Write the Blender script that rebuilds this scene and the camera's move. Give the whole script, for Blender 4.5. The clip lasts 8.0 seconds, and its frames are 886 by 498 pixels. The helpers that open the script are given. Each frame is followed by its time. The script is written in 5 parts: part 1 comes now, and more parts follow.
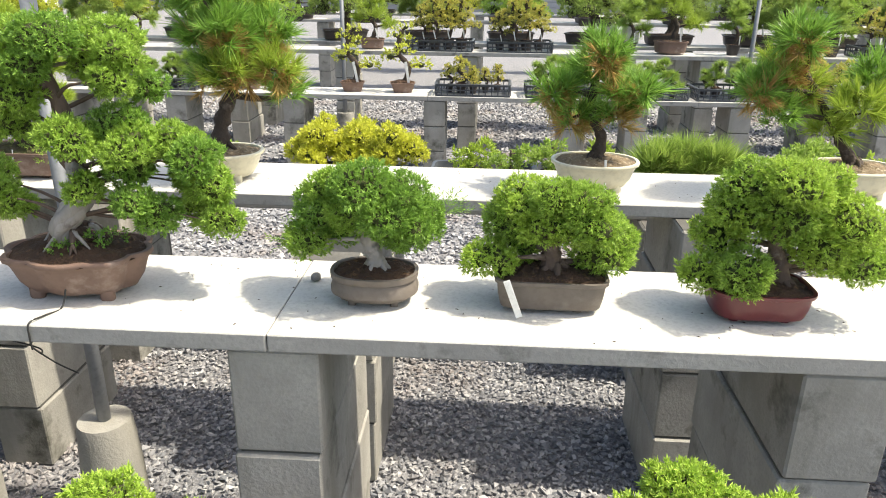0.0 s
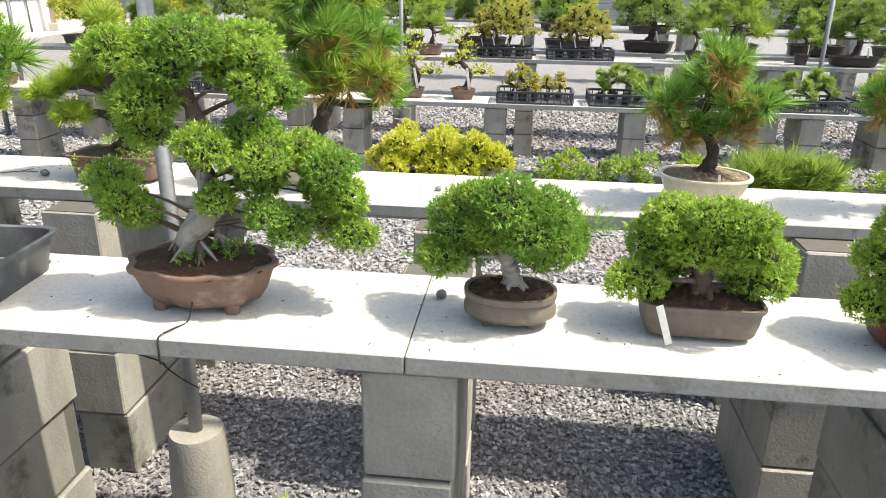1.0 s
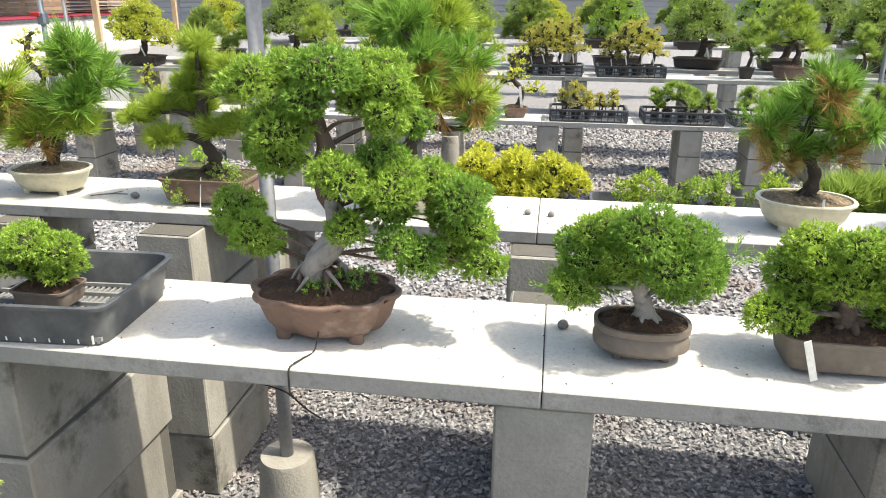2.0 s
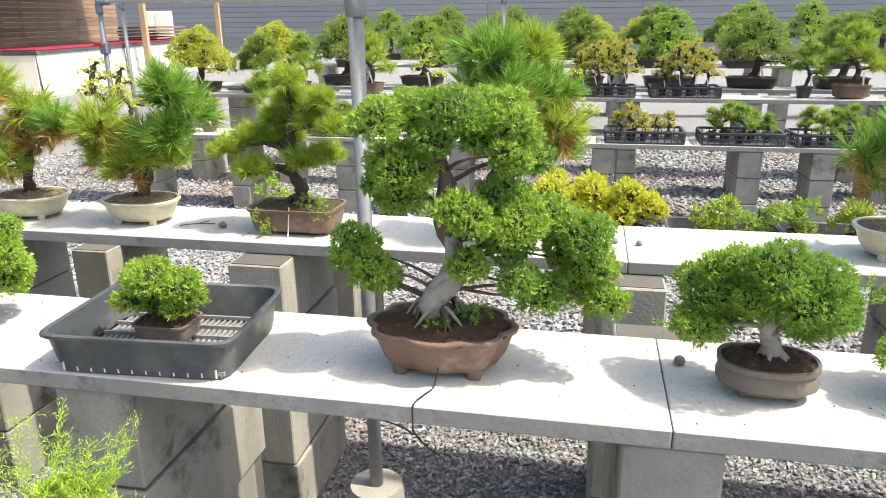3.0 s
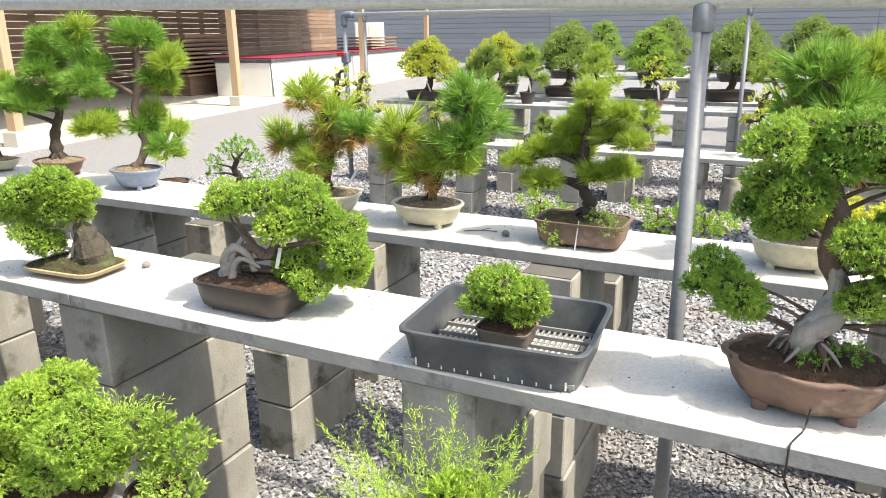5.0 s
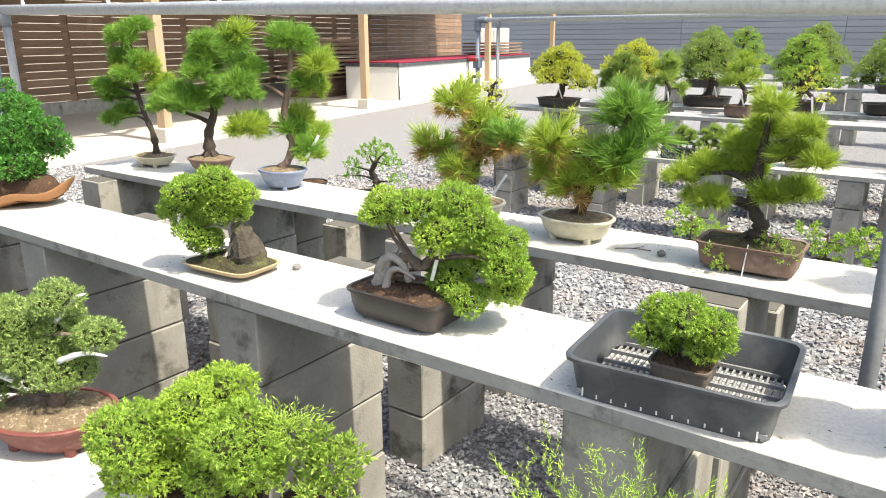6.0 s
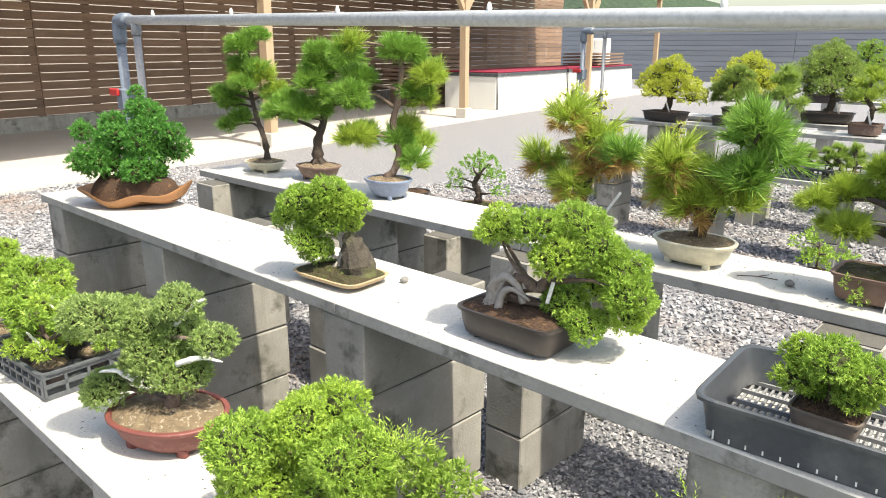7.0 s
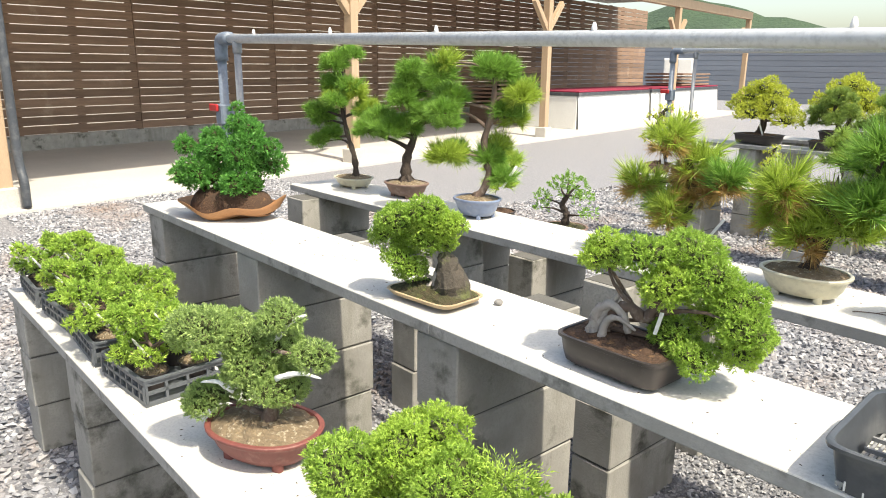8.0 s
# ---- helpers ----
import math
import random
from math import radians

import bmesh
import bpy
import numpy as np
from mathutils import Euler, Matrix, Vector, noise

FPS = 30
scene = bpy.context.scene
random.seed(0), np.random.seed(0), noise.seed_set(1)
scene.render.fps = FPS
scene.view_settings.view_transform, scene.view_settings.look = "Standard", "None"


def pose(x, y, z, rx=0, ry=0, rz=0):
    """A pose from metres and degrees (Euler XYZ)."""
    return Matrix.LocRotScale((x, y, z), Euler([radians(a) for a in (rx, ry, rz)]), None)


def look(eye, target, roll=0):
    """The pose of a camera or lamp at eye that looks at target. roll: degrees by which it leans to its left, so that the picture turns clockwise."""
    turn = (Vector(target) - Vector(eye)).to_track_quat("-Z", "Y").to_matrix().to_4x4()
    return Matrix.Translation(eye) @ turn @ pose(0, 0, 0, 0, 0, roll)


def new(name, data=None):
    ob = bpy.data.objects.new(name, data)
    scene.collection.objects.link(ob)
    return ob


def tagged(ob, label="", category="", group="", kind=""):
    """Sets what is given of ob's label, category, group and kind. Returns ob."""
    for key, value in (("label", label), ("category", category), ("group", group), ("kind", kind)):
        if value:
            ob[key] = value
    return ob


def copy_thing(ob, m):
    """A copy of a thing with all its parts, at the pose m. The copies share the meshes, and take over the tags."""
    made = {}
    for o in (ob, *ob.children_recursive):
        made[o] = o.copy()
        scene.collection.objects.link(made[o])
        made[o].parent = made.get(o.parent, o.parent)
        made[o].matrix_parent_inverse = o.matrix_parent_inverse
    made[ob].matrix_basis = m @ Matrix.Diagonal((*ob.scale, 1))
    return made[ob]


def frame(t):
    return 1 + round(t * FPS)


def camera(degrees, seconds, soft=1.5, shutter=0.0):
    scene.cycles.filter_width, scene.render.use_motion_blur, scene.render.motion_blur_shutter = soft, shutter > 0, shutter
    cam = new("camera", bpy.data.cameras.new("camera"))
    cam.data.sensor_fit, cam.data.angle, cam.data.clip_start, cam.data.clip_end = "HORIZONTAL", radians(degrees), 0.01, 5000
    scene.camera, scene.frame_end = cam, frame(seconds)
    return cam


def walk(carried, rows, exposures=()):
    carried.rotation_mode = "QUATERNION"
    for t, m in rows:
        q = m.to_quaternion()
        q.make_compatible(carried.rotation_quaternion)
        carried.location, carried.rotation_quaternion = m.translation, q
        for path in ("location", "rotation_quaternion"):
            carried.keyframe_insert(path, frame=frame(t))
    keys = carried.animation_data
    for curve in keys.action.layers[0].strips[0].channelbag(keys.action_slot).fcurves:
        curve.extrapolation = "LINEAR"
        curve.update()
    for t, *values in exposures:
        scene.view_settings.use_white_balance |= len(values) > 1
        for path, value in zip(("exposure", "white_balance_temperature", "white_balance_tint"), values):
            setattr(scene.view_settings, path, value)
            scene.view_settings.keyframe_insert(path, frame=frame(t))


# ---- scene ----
cam = camera(63.2, 8.0, 1.0)
PATH = [
    (0, (0.172, 0.695, 1.356), (0.061, 2.561, 0.645), 0.7),
    (0.5, (0.074, 0.724, 1.349), (-0.08, 2.589, 0.643), 0.9),
    (1, (-0.007, 0.745, 1.351), (-0.208, 2.609, 0.653), 1.0),
    (2.5, (-0.24, 0.75, 1.379), (-0.565, 2.618, 0.743), -0.1),
    (3, (-0.303, 0.733, 1.393), (-0.684, 2.599, 0.782), -0.6),
    (3.5, (-0.385, 0.702, 1.397), (-0.849, 2.556, 0.809), -0.8),
    (4, (-0.456, 0.664, 1.403), (-1.024, 2.492, 0.823), -0.9),
    (4.5, (-0.519, 0.643, 1.404), (-1.223, 2.422, 0.823), -0.7),
    (5, (-0.589, 0.652, 1.404), (-1.434, 2.369, 0.824), -0.6),
    (6.5, (-0.756, 0.672, 1.408), (-1.977, 2.156, 0.854), 0.0),
    (7, (-0.785, 0.673, 1.413), (-2.093, 2.086, 0.872), 0.2),
    (7.5, (-0.821, 0.673, 1.412), (-2.206, 2.02, 0.894), 0.4),
    (8, (-0.847, 0.649, 1.416), (-2.303, 1.928, 0.92), 0.6),
]
walk(cam, [(t, look(eye, target, roll)) for t, eye, target, roll in PATH],
     [(0.0, 1.15, 7300, 6), (2.5, 1.2, 7300, 6), (4.5, 1.31, 7250, 6), (6.5, 1.24, 7250, 6), (8.0, 1.15, 7200, 6)])

# ---- light ----
SUN = Vector((0.62, -0.03, 1.0)).normalized()
world = bpy.data.worlds.new("sky")
scene.world = world
world.use_nodes = True
wn = world.node_tree
sky = wn.nodes.new("ShaderNodeTexSky")
sky.sky_type, sky.sun_disc = "NISHITA", False
sky.sun_elevation = math.asin(SUN.z)
sky.sun_rotation = math.atan2(SUN.x, SUN.y)
sky.air_density, sky.dust_density = 1.0, 3.0
wn.links.new(sky.outputs[0], wn.nodes["Background"].inputs[0])
wn.nodes["Background"].inputs[1].default_value = 0.15
sun = new("sun", bpy.data.lights.new("sun", "SUN"))
sun.data.energy, sun.data.angle, sun.data.color = 3.3, radians(1.4), (1.0, 0.955, 0.88)
sun.matrix_world = Matrix.Translation((0, 0, 12)) @ SUN.to_track_quat("Z", "Y").to_matrix().to_4x4()

# ---- materials ----


def ramp_mix(nt, fac, a, b, mode="MIX"):
    n = nt.nodes.new("ShaderNodeMix")
    n.data_type, n.blend_type = "RGBA", mode
    for sock, v in ((n.inputs[0], fac), (n.inputs[6], a), (n.inputs[7], b)):
        if isinstance(v, (int, float)):
            sock.default_value = v
        elif isinstance(v, tuple):
            sock.default_value = (*v[:3], 1)
        else:
            nt.links.new(v, sock)
    return n.outputs[2]


def noise_at(nt, scale, detail=4.0, rough=0.55, coord="Object", stretch=None):
    if coord == "World":
        out = nt.nodes.new("ShaderNodeNewGeometry").outputs["Position"]
    else:
        out = nt.nodes.new("ShaderNodeTexCoord").outputs[coord]
    if stretch:
        mp = nt.nodes.new("ShaderNodeMapping")
        mp.inputs["Scale"].default_value = stretch
        nt.links.new(out, mp.inputs[0])
        out = mp.outputs[0]
    n = nt.nodes.new("ShaderNodeTexNoise")
    n.inputs["Scale"].default_value, n.inputs["Detail"].default_value = scale, detail
    n.inputs["Roughness"].default_value = rough
    nt.links.new(out, n.inputs["Vector"])
    return n.outputs[0]


def levels(nt, v, lo, hi):
    n = nt.nodes.new("ShaderNodeMapRange")
    n.inputs[1].default_value, n.inputs[2].default_value = lo, hi
    nt.links.new(v, n.inputs[0])
    return n.outputs[0]


def surface(name, a, b, rough=0.8, scale=8.0, fine=90.0, bump=0.3, depth=0.002, stain=None, stain_at=(0.6, 0.75),
            stain_scale=3.0, metal=0.0, stretch=None, coat=0.0, coord="Object", vary=0.0, streak=None, streak_at=(0.52, 0.72)):
    """Two tones at a broad scale, a finer grain over them, an optional stain with its own shape, and a relief."""
    m = bpy.data.materials.new(name)
    m.use_nodes = True
    nt = m.node_tree
    p = nt.nodes["Principled BSDF"]
    col = ramp_mix(nt, levels(nt, noise_at(nt, scale, 5, 0.6, coord, stretch), 0.3, 0.7), a, b)
    grain = noise_at(nt, fine, 3, 0.6, coord, stretch)
    dark = tuple(c * 0.72 for c in a)
    col = ramp_mix(nt, levels(nt, grain, 0.45, 0.75), col, dark)
    if streak:
        sv = levels(nt, noise_at(nt, 7.0, 5, 0.6, coord, (1.0, 1.0, 0.16)), *streak_at)
        col = ramp_mix(nt, sv, col, streak)
    if stain:
        st = levels(nt, noise_at(nt, stain_scale, 6, 0.65, coord), *stain_at)
        col = ramp_mix(nt, st, col, stain)
    if vary:
        info = nt.nodes.new("ShaderNodeObjectInfo")
        mr = nt.nodes.new("ShaderNodeMapRange")
        mr.inputs[3].default_value, mr.inputs[4].default_value = 1 - vary, 1 + vary
        nt.links.new(info.outputs["Random"], mr.inputs[0])
        hs = nt.nodes.new("ShaderNodeHueSaturation")
        nt.links.new(mr.outputs[0], hs.inputs["Value"])
        nt.links.new(col, hs.inputs["Color"])
        col = hs.outputs[0]
    nt.links.new(col, p.inputs["Base Color"])
    p.inputs["Roughness"].default_value, p.inputs["Metallic"].default_value = rough, metal
    p.inputs["Coat Weight"].default_value = coat
    if bump:
        bn = nt.nodes.new("ShaderNodeBump")
        bn.inputs["Strength"].default_value, bn.inputs["Distance"].default_value = bump, depth
        nt.links.new(grain, bn.inputs["Height"])
        nt.links.new(bn.outputs[0], p.inputs["Normal"])
    return m


def foliage(name, a, b, c, glow=0.3, rough=0.5):
    """Leaf: three greens shuffled leaf by leaf and patch by patch, light passing through."""
    m = bpy.data.materials.new(name)
    m.use_nodes = True
    nt = m.node_tree
    p = nt.nodes["Principled BSDF"]
    geo = nt.nodes.new("ShaderNodeNewGeometry")
    rnd = geo.outputs["Random Per Island"]
    col = ramp_mix(nt, rnd, tuple(v * 0.7 for v in a), tuple(v * 1.15 for v in b))
    col = ramp_mix(nt, levels(nt, noise_at(nt, 14, 3), 0.42, 0.68), col, c)
    col = ramp_mix(nt, levels(nt, noise_at(nt, 75, 2), 0.54, 0.72), col, tuple(v * 0.62 for v in a))
    nt.links.new(col, p.inputs["Base Color"])
    p.inputs["Roughness"].default_value = rough
    p.inputs["Specular IOR Level"].default_value = 0.3
    tr = nt.nodes.new("ShaderNodeBsdfTranslucent")
    tint = ramp_mix(nt, 0.5, col, tuple(min(1, v * 1.6) for v in b))
    nt.links.new(tint, tr.inputs["Color"])
    mx = nt.nodes.new("ShaderNodeMixShader")
    mx.inputs[0].default_value = glow
    nt.links.new(p.outputs[0], mx.inputs[1])
    nt.links.new(tr.outputs[0], mx.inputs[2])
    nt.links.new(mx.outputs[0], nt.nodes["Material Output"].inputs[0])
    return m


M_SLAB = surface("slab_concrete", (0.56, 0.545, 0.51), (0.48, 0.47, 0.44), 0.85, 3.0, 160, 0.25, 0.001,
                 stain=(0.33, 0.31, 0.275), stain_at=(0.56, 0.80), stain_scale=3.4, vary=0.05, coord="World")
# Slab concrete with the shade of the sides put into its colour, plus stains
M_EDGE = surface("shaded_stained_slab_edge", (0.34, 0.335, 0.32), (0.24, 0.235, 0.225), 0.9, 9.0, 130, 0.5, 0.002, stain=(0.13, 0.128, 0.12), stain_at=(0.55, 0.70), stain_scale=11, coord="World")
M_BLOCK = surface("block_concrete", (0.37, 0.357, 0.325), (0.235, 0.226, 0.205), 0.92, 7.0, 130, 0.6, 0.003,
                  stain=(0.075, 0.074, 0.058), stain_at=(0.55, 0.70), stain_scale=6.0, vary=0.1, streak=(0.2, 0.193, 0.165), coord="World")
M_MORTAR = surface("mortar", (0.12, 0.115, 0.105), (0.08, 0.078, 0.07), 0.95, 9, 150, 0.5, 0.002)
M_GROUND = surface("gravel_bed", (0.23, 0.23, 0.245), (0.13, 0.13, 0.145), 0.95, 30, 120, 1.0, 0.01, stain=(0.38, 0.375, 0.38), stain_at=(0.5, 0.62), stain_scale=45)
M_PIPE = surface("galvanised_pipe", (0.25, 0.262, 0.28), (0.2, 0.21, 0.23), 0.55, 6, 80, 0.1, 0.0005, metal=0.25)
# Same galvanised pipe, with the sun on the rail painted in as a paler tone
M_RAIL = surface("sunlit_galvanised_pipe", (0.62, 0.63, 0.63), (0.54, 0.55, 0.555), 0.5, 6, 80, 0.1, 0.0005, metal=0.2)
M_PVC = surface("grey_pvc", (0.16, 0.19, 0.24), (0.13, 0.16, 0.20), 0.5, 8, 60, 0.1, 0.0005)
M_RED = surface("red_plastic", (0.5, 0.03, 0.03), (0.42, 0.02, 0.02), 0.45, 8, 60, 0.05)
M_CREAM = surface("cream_glaze", (0.62, 0.58, 0.44), (0.54, 0.50, 0.37), 0.38, 9, 60, 0.15, 0.001, stain=(0.34, 0.29, 0.2), stain_at=(0.6, 0.8), stain_scale=7)
M_BROWNPOT = surface("unglazed_brown", (0.20, 0.125, 0.095), (0.15, 0.095, 0.075), 0.72, 14, 90, 0.25, 0.001, stain=(0.36, 0.29, 0.25), stain_at=(0.58, 0.78), stain_scale=9)
M_GREYPOT = surface("unglazed_grey", (0.175, 0.145, 0.12), (0.13, 0.11, 0.095), 0.7, 14, 90, 0.25, 0.001, stain=(0.26, 0.23, 0.2), stain_at=(0.6, 0.8), stain_scale=9)
M_REDPOT = surface("red_glaze", (0.15, 0.028, 0.03), (0.10, 0.02, 0.024), 0.35, 14, 90, 0.15, 0.001, stain=(0.26, 0.12, 0.1), stain_at=(0.62, 0.8), stain_scale=8)
M_TERRA = surface("terracotta_red", (0.20, 0.062, 0.05), (0.155, 0.048, 0.042), 0.6, 12, 90, 0.2, 0.001, stain=(0.36, 0.2, 0.16), stain_at=(0.6, 0.8), stain_scale=8)
M_ORANGE = surface("orange_clay", (0.46, 0.235, 0.105), (0.38, 0.18, 0.08), 0.7, 10, 90, 0.3, 0.001)
M_DARKPOT = surface("dark_plastic_pot", (0.045, 0.036, 0.034), (0.034, 0.028, 0.027), 0.45, 10, 90, 0.12, 0.0006, stain=(0.10, 0.085, 0.08), stain_at=(0.62, 0.85), stain_scale=8)
M_BLUEPOT = surface("blue_glaze", (0.20, 0.25, 0.36), (0.15, 0.19, 0.29), 0.3, 10, 60, 0.1, 0.0006, stain=(0.36, 0.38, 0.42), stain_at=(0.6, 0.8), stain_scale=8)
M_SANDPOT = surface("sand_clay", (0.50, 0.38, 0.24), (0.42, 0.31, 0.19), 0.65, 10, 90, 0.2, 0.001)
M_TRAY = surface("black_tray", (0.060, 0.068, 0.080), (0.045, 0.05, 0.058), 0.42, 6, 50, 0.15, 0.0006, stain=(0.17, 0.175, 0.18), stain_at=(0.5, 0.8), stain_scale=6)
# Dusty tray floor, paler still to paint in the light from its slots
M_TRAYFLOOR = surface("daylit_dusty_tray_floor", (0.27, 0.275, 0.28), (0.18, 0.185, 0.19), 0.7, 20, 90, 0.2, 0.0006)
M_SOIL = surface("soil", (0.085, 0.045, 0.025), (0.045, 0.027, 0.018), 0.95, 30, 220, 1.0, 0.006, stain=(0.20, 0.11, 0.05), stain_at=(0.58, 0.7), stain_scale=60)
M_PUMICE = surface("gritty_soil", (0.24, 0.18, 0.11), (0.15, 0.11, 0.07), 0.95, 40, 240, 1.0, 0.006, stain=(0.42, 0.36, 0.26), stain_at=(0.55, 0.66), stain_scale=90)
M_MOSSY = surface("mossy_soil", (0.05, 0.055, 0.018), (0.055, 0.035, 0.02), 0.95, 30, 200, 1.0, 0.006, stain=(0.10, 0.12, 0.03), stain_at=(0.55, 0.7), stain_scale=40)
M_BARK = surface("juniper_bark", (0.16, 0.11, 0.085), (0.09, 0.062, 0.048), 0.9, 18, 110, 0.9, 0.004, stain=(0.33, 0.29, 0.25), stain_at=(0.55, 0.75), stain_scale=22, stretch=(1, 1, 0.25))
M_DEADWOOD = surface("grey_deadwood", (0.42, 0.385, 0.355), (0.26, 0.23, 0.21), 0.85, 20, 120, 0.8, 0.003, stain=(0.13, 0.10, 0.09), stain_at=(0.55, 0.72), stain_scale=26, stretch=(1, 1, 0.2))
M_PINEBARK = surface("pine_bark", (0.075, 0.055, 0.042), (0.045, 0.034, 0.028), 0.95, 30, 120, 1.0, 0.006, stain=(0.16, 0.13, 0.11), stain_at=(0.58, 0.72), stain_scale=30)
M_WOOD = surface("weathered_boards", (0.285, 0.185, 0.125), (0.18, 0.115, 0.08), 0.8, 2.0, 30, 0.4, 0.002, stretch=(1, 1, 9), vary=0.22, coord="World", stain=(0.45, 0.36, 0.27), stain_at=(0.6, 0.85), stain_scale=1.2)
M_POST = surface("pale_timber", (0.46, 0.335, 0.22), (0.38, 0.27, 0.175), 0.7, 3, 50, 0.3, 0.001, stretch=(6, 6, 0.6))
M_CLOTH = surface("white_sheet", (0.74, 0.74, 0.72), (0.66, 0.66, 0.65), 0.85, 3, 60, 0.2, 0.002)
M_CARPET = surface("red_felt", (0.25, 0.014, 0.045), (0.2, 0.011, 0.036), 0.95, 5, 140, 0.4, 0.002)
M_DECK = surface("pale_paving", (0.52, 0.49, 0.45), (0.44, 0.42, 0.385), 0.9, 1.2, 80, 0.3, 0.002)
M_WHITE = surface("white_tag", (0.78, 0.78, 0.76), (0.7, 0.7, 0.68), 0.5, 20, 90, 0.05)
M_WIRE = surface("black_wire", (0.02, 0.02, 0.02), (0.03, 0.03, 0.03), 0.5, 20, 90, 0.05)
M_GREYWALL = surface("grey_siding", (0.30, 0.31, 0.33), (0.25, 0.26, 0.28), 0.75, 0.6, 20, 0.2, 0.002, stretch=(1, 1, 6), vary=0.08, coord="World")
M_STONE = surface("pebble", (0.22, 0.21, 0.2), (0.15, 0.145, 0.14), 0.8, 60, 200, 0.4, 0.001)
M_ROCK = surface("rough_rock", (0.07, 0.058, 0.045), (0.042, 0.036, 0.028), 0.95, 24, 90, 1.0, 0.006, stain=(0.09, 0.10, 0.035), stain_at=(0.5, 0.66), stain_scale=18)
M_HILL = surface("far_wood", (0.05, 0.085, 0.045), (0.035, 0.06, 0.035), 0.95, 0.12, 1.2, 1.0, 0.5)

# Dark filler of the crowns: the shade in leaf gaps painted as colour
M_INNER = surface("shaded_crown_core", (0.062, 0.078, 0.02), (0.04, 0.042, 0.016), 0.95, 60, 240, 1.0, 0.004)
L_JUN = foliage("juniper_leaf", (0.126, 0.23, 0.034), (0.403, 0.571, 0.106), (0.232, 0.37, 0.056))
L_JUND = foliage("dark_juniper_leaf", (0.076, 0.179, 0.031), (0.293, 0.47, 0.087), (0.161, 0.297, 0.047))
L_JUNY = foliage("lime_juniper_leaf", (0.186, 0.297, 0.04), (0.484, 0.65, 0.123), (0.302, 0.448, 0.065))
L_BLUEJ = foliage("bluish_juniper_leaf", (0.134, 0.224, 0.078), (0.403, 0.515, 0.179), (0.258, 0.37, 0.106))
L_HINOKI = foliage("deep_green_leaf", (0.039, 0.151, 0.029), (0.157, 0.381, 0.073), (0.078, 0.241, 0.045))
L_PINE = foliage("pine_needle", (0.105, 0.235, 0.038), (0.29, 0.48, 0.09), (0.165, 0.325, 0.052), 0.25)
L_PINEY = foliage("light_pine_needle", (0.215, 0.315, 0.042), (0.45, 0.57, 0.1), (0.31, 0.42, 0.056), 0.25)
L_BROWN = foliage("brown_needle", (0.42, 0.21, 0.07), (0.54, 0.36, 0.14), (0.36, 0.31, 0.08), 0.2)
L_YELLOW = foliage("golden_leaf", (0.44, 0.46, 0.05), (0.67, 0.69, 0.115), (0.54, 0.56, 0.068), 0.35)
L_BROAD = foliage("broad_leaf", (0.15, 0.26, 0.045), (0.38, 0.5, 0.12), (0.24, 0.36, 0.065), 0.35, 0.4)
L_MAPLE = foliage("maple_leaf", (0.29, 0.39, 0.08), (0.56, 0.46, 0.13), (0.39, 0.46, 0.1), 0.4)
L_GOLD = foliage("golden_green_leaf", (0.3, 0.35, 0.04), (0.6, 0.64, 0.1), (0.42, 0.47, 0.06))
L_FAR = foliage("far_leaf", (0.12, 0.205, 0.048), (0.33, 0.43, 0.105), (0.2, 0.3, 0.065), 0.3)

# ---- building helpers ----


def mesh_of(name, verts, faces, smooth=False):
    me = bpy.data.meshes.new(name)
    verts, faces = np.asarray(verts, dtype=np.float32), np.asarray(faces, dtype=np.int32)
    k = faces.shape[1]
    me.vertices.add(len(verts))
    me.vertices.foreach_set("co", verts.ravel())
    me.loops.add(faces.size)
    me.loops.foreach_set("vertex_index", faces.ravel())
    me.polygons.add(len(faces))
    me.polygons.foreach_set("loop_start", np.arange(len(faces), dtype=np.int32) * k)
    me.update(calc_edges=True)
    me.shade_smooth() if smooth else me.shade_flat()
    return me


def part(name, me, material, parent=None, label="", m=None):
    """One mesh object, from a bmesh or a mesh, under a thing or a part."""
    if isinstance(me, bmesh.types.BMesh):
        bm, me = me, bpy.data.meshes.new(name)
        bm.to_mesh(me)
        bm.free()
    if not me.materials:
        me.materials.append(material)
    ob = new(name, me)
    if m is not None:
        ob.matrix_basis = m
    if parent is not None:
        ob.parent = parent
    return tagged(ob, label) if label else ob


def thing(name, label, category, m, group="", kind=""):
    ob = new(name)
    ob.empty_display_size = 0.05
    ob.matrix_basis = m
    return tagged(ob, label, category, group, kind)


def box(x0, x1, y0, y1, z0, z1, bevel=0.0, seg=1):
    bm = bmesh.new()
    bmesh.ops.create_cube(bm, size=1)
    for v in bm.verts:
        v.co = Vector((x0 if v.co.x < 0 else x1, y0 if v.co.y < 0 else y1, z0 if v.co.z < 0 else z1))
    if bevel:
        bmesh.ops.bevel(bm, geom=bm.edges[:], offset=bevel, segments=seg, affect="EDGES", profile=0.5)
    return bm


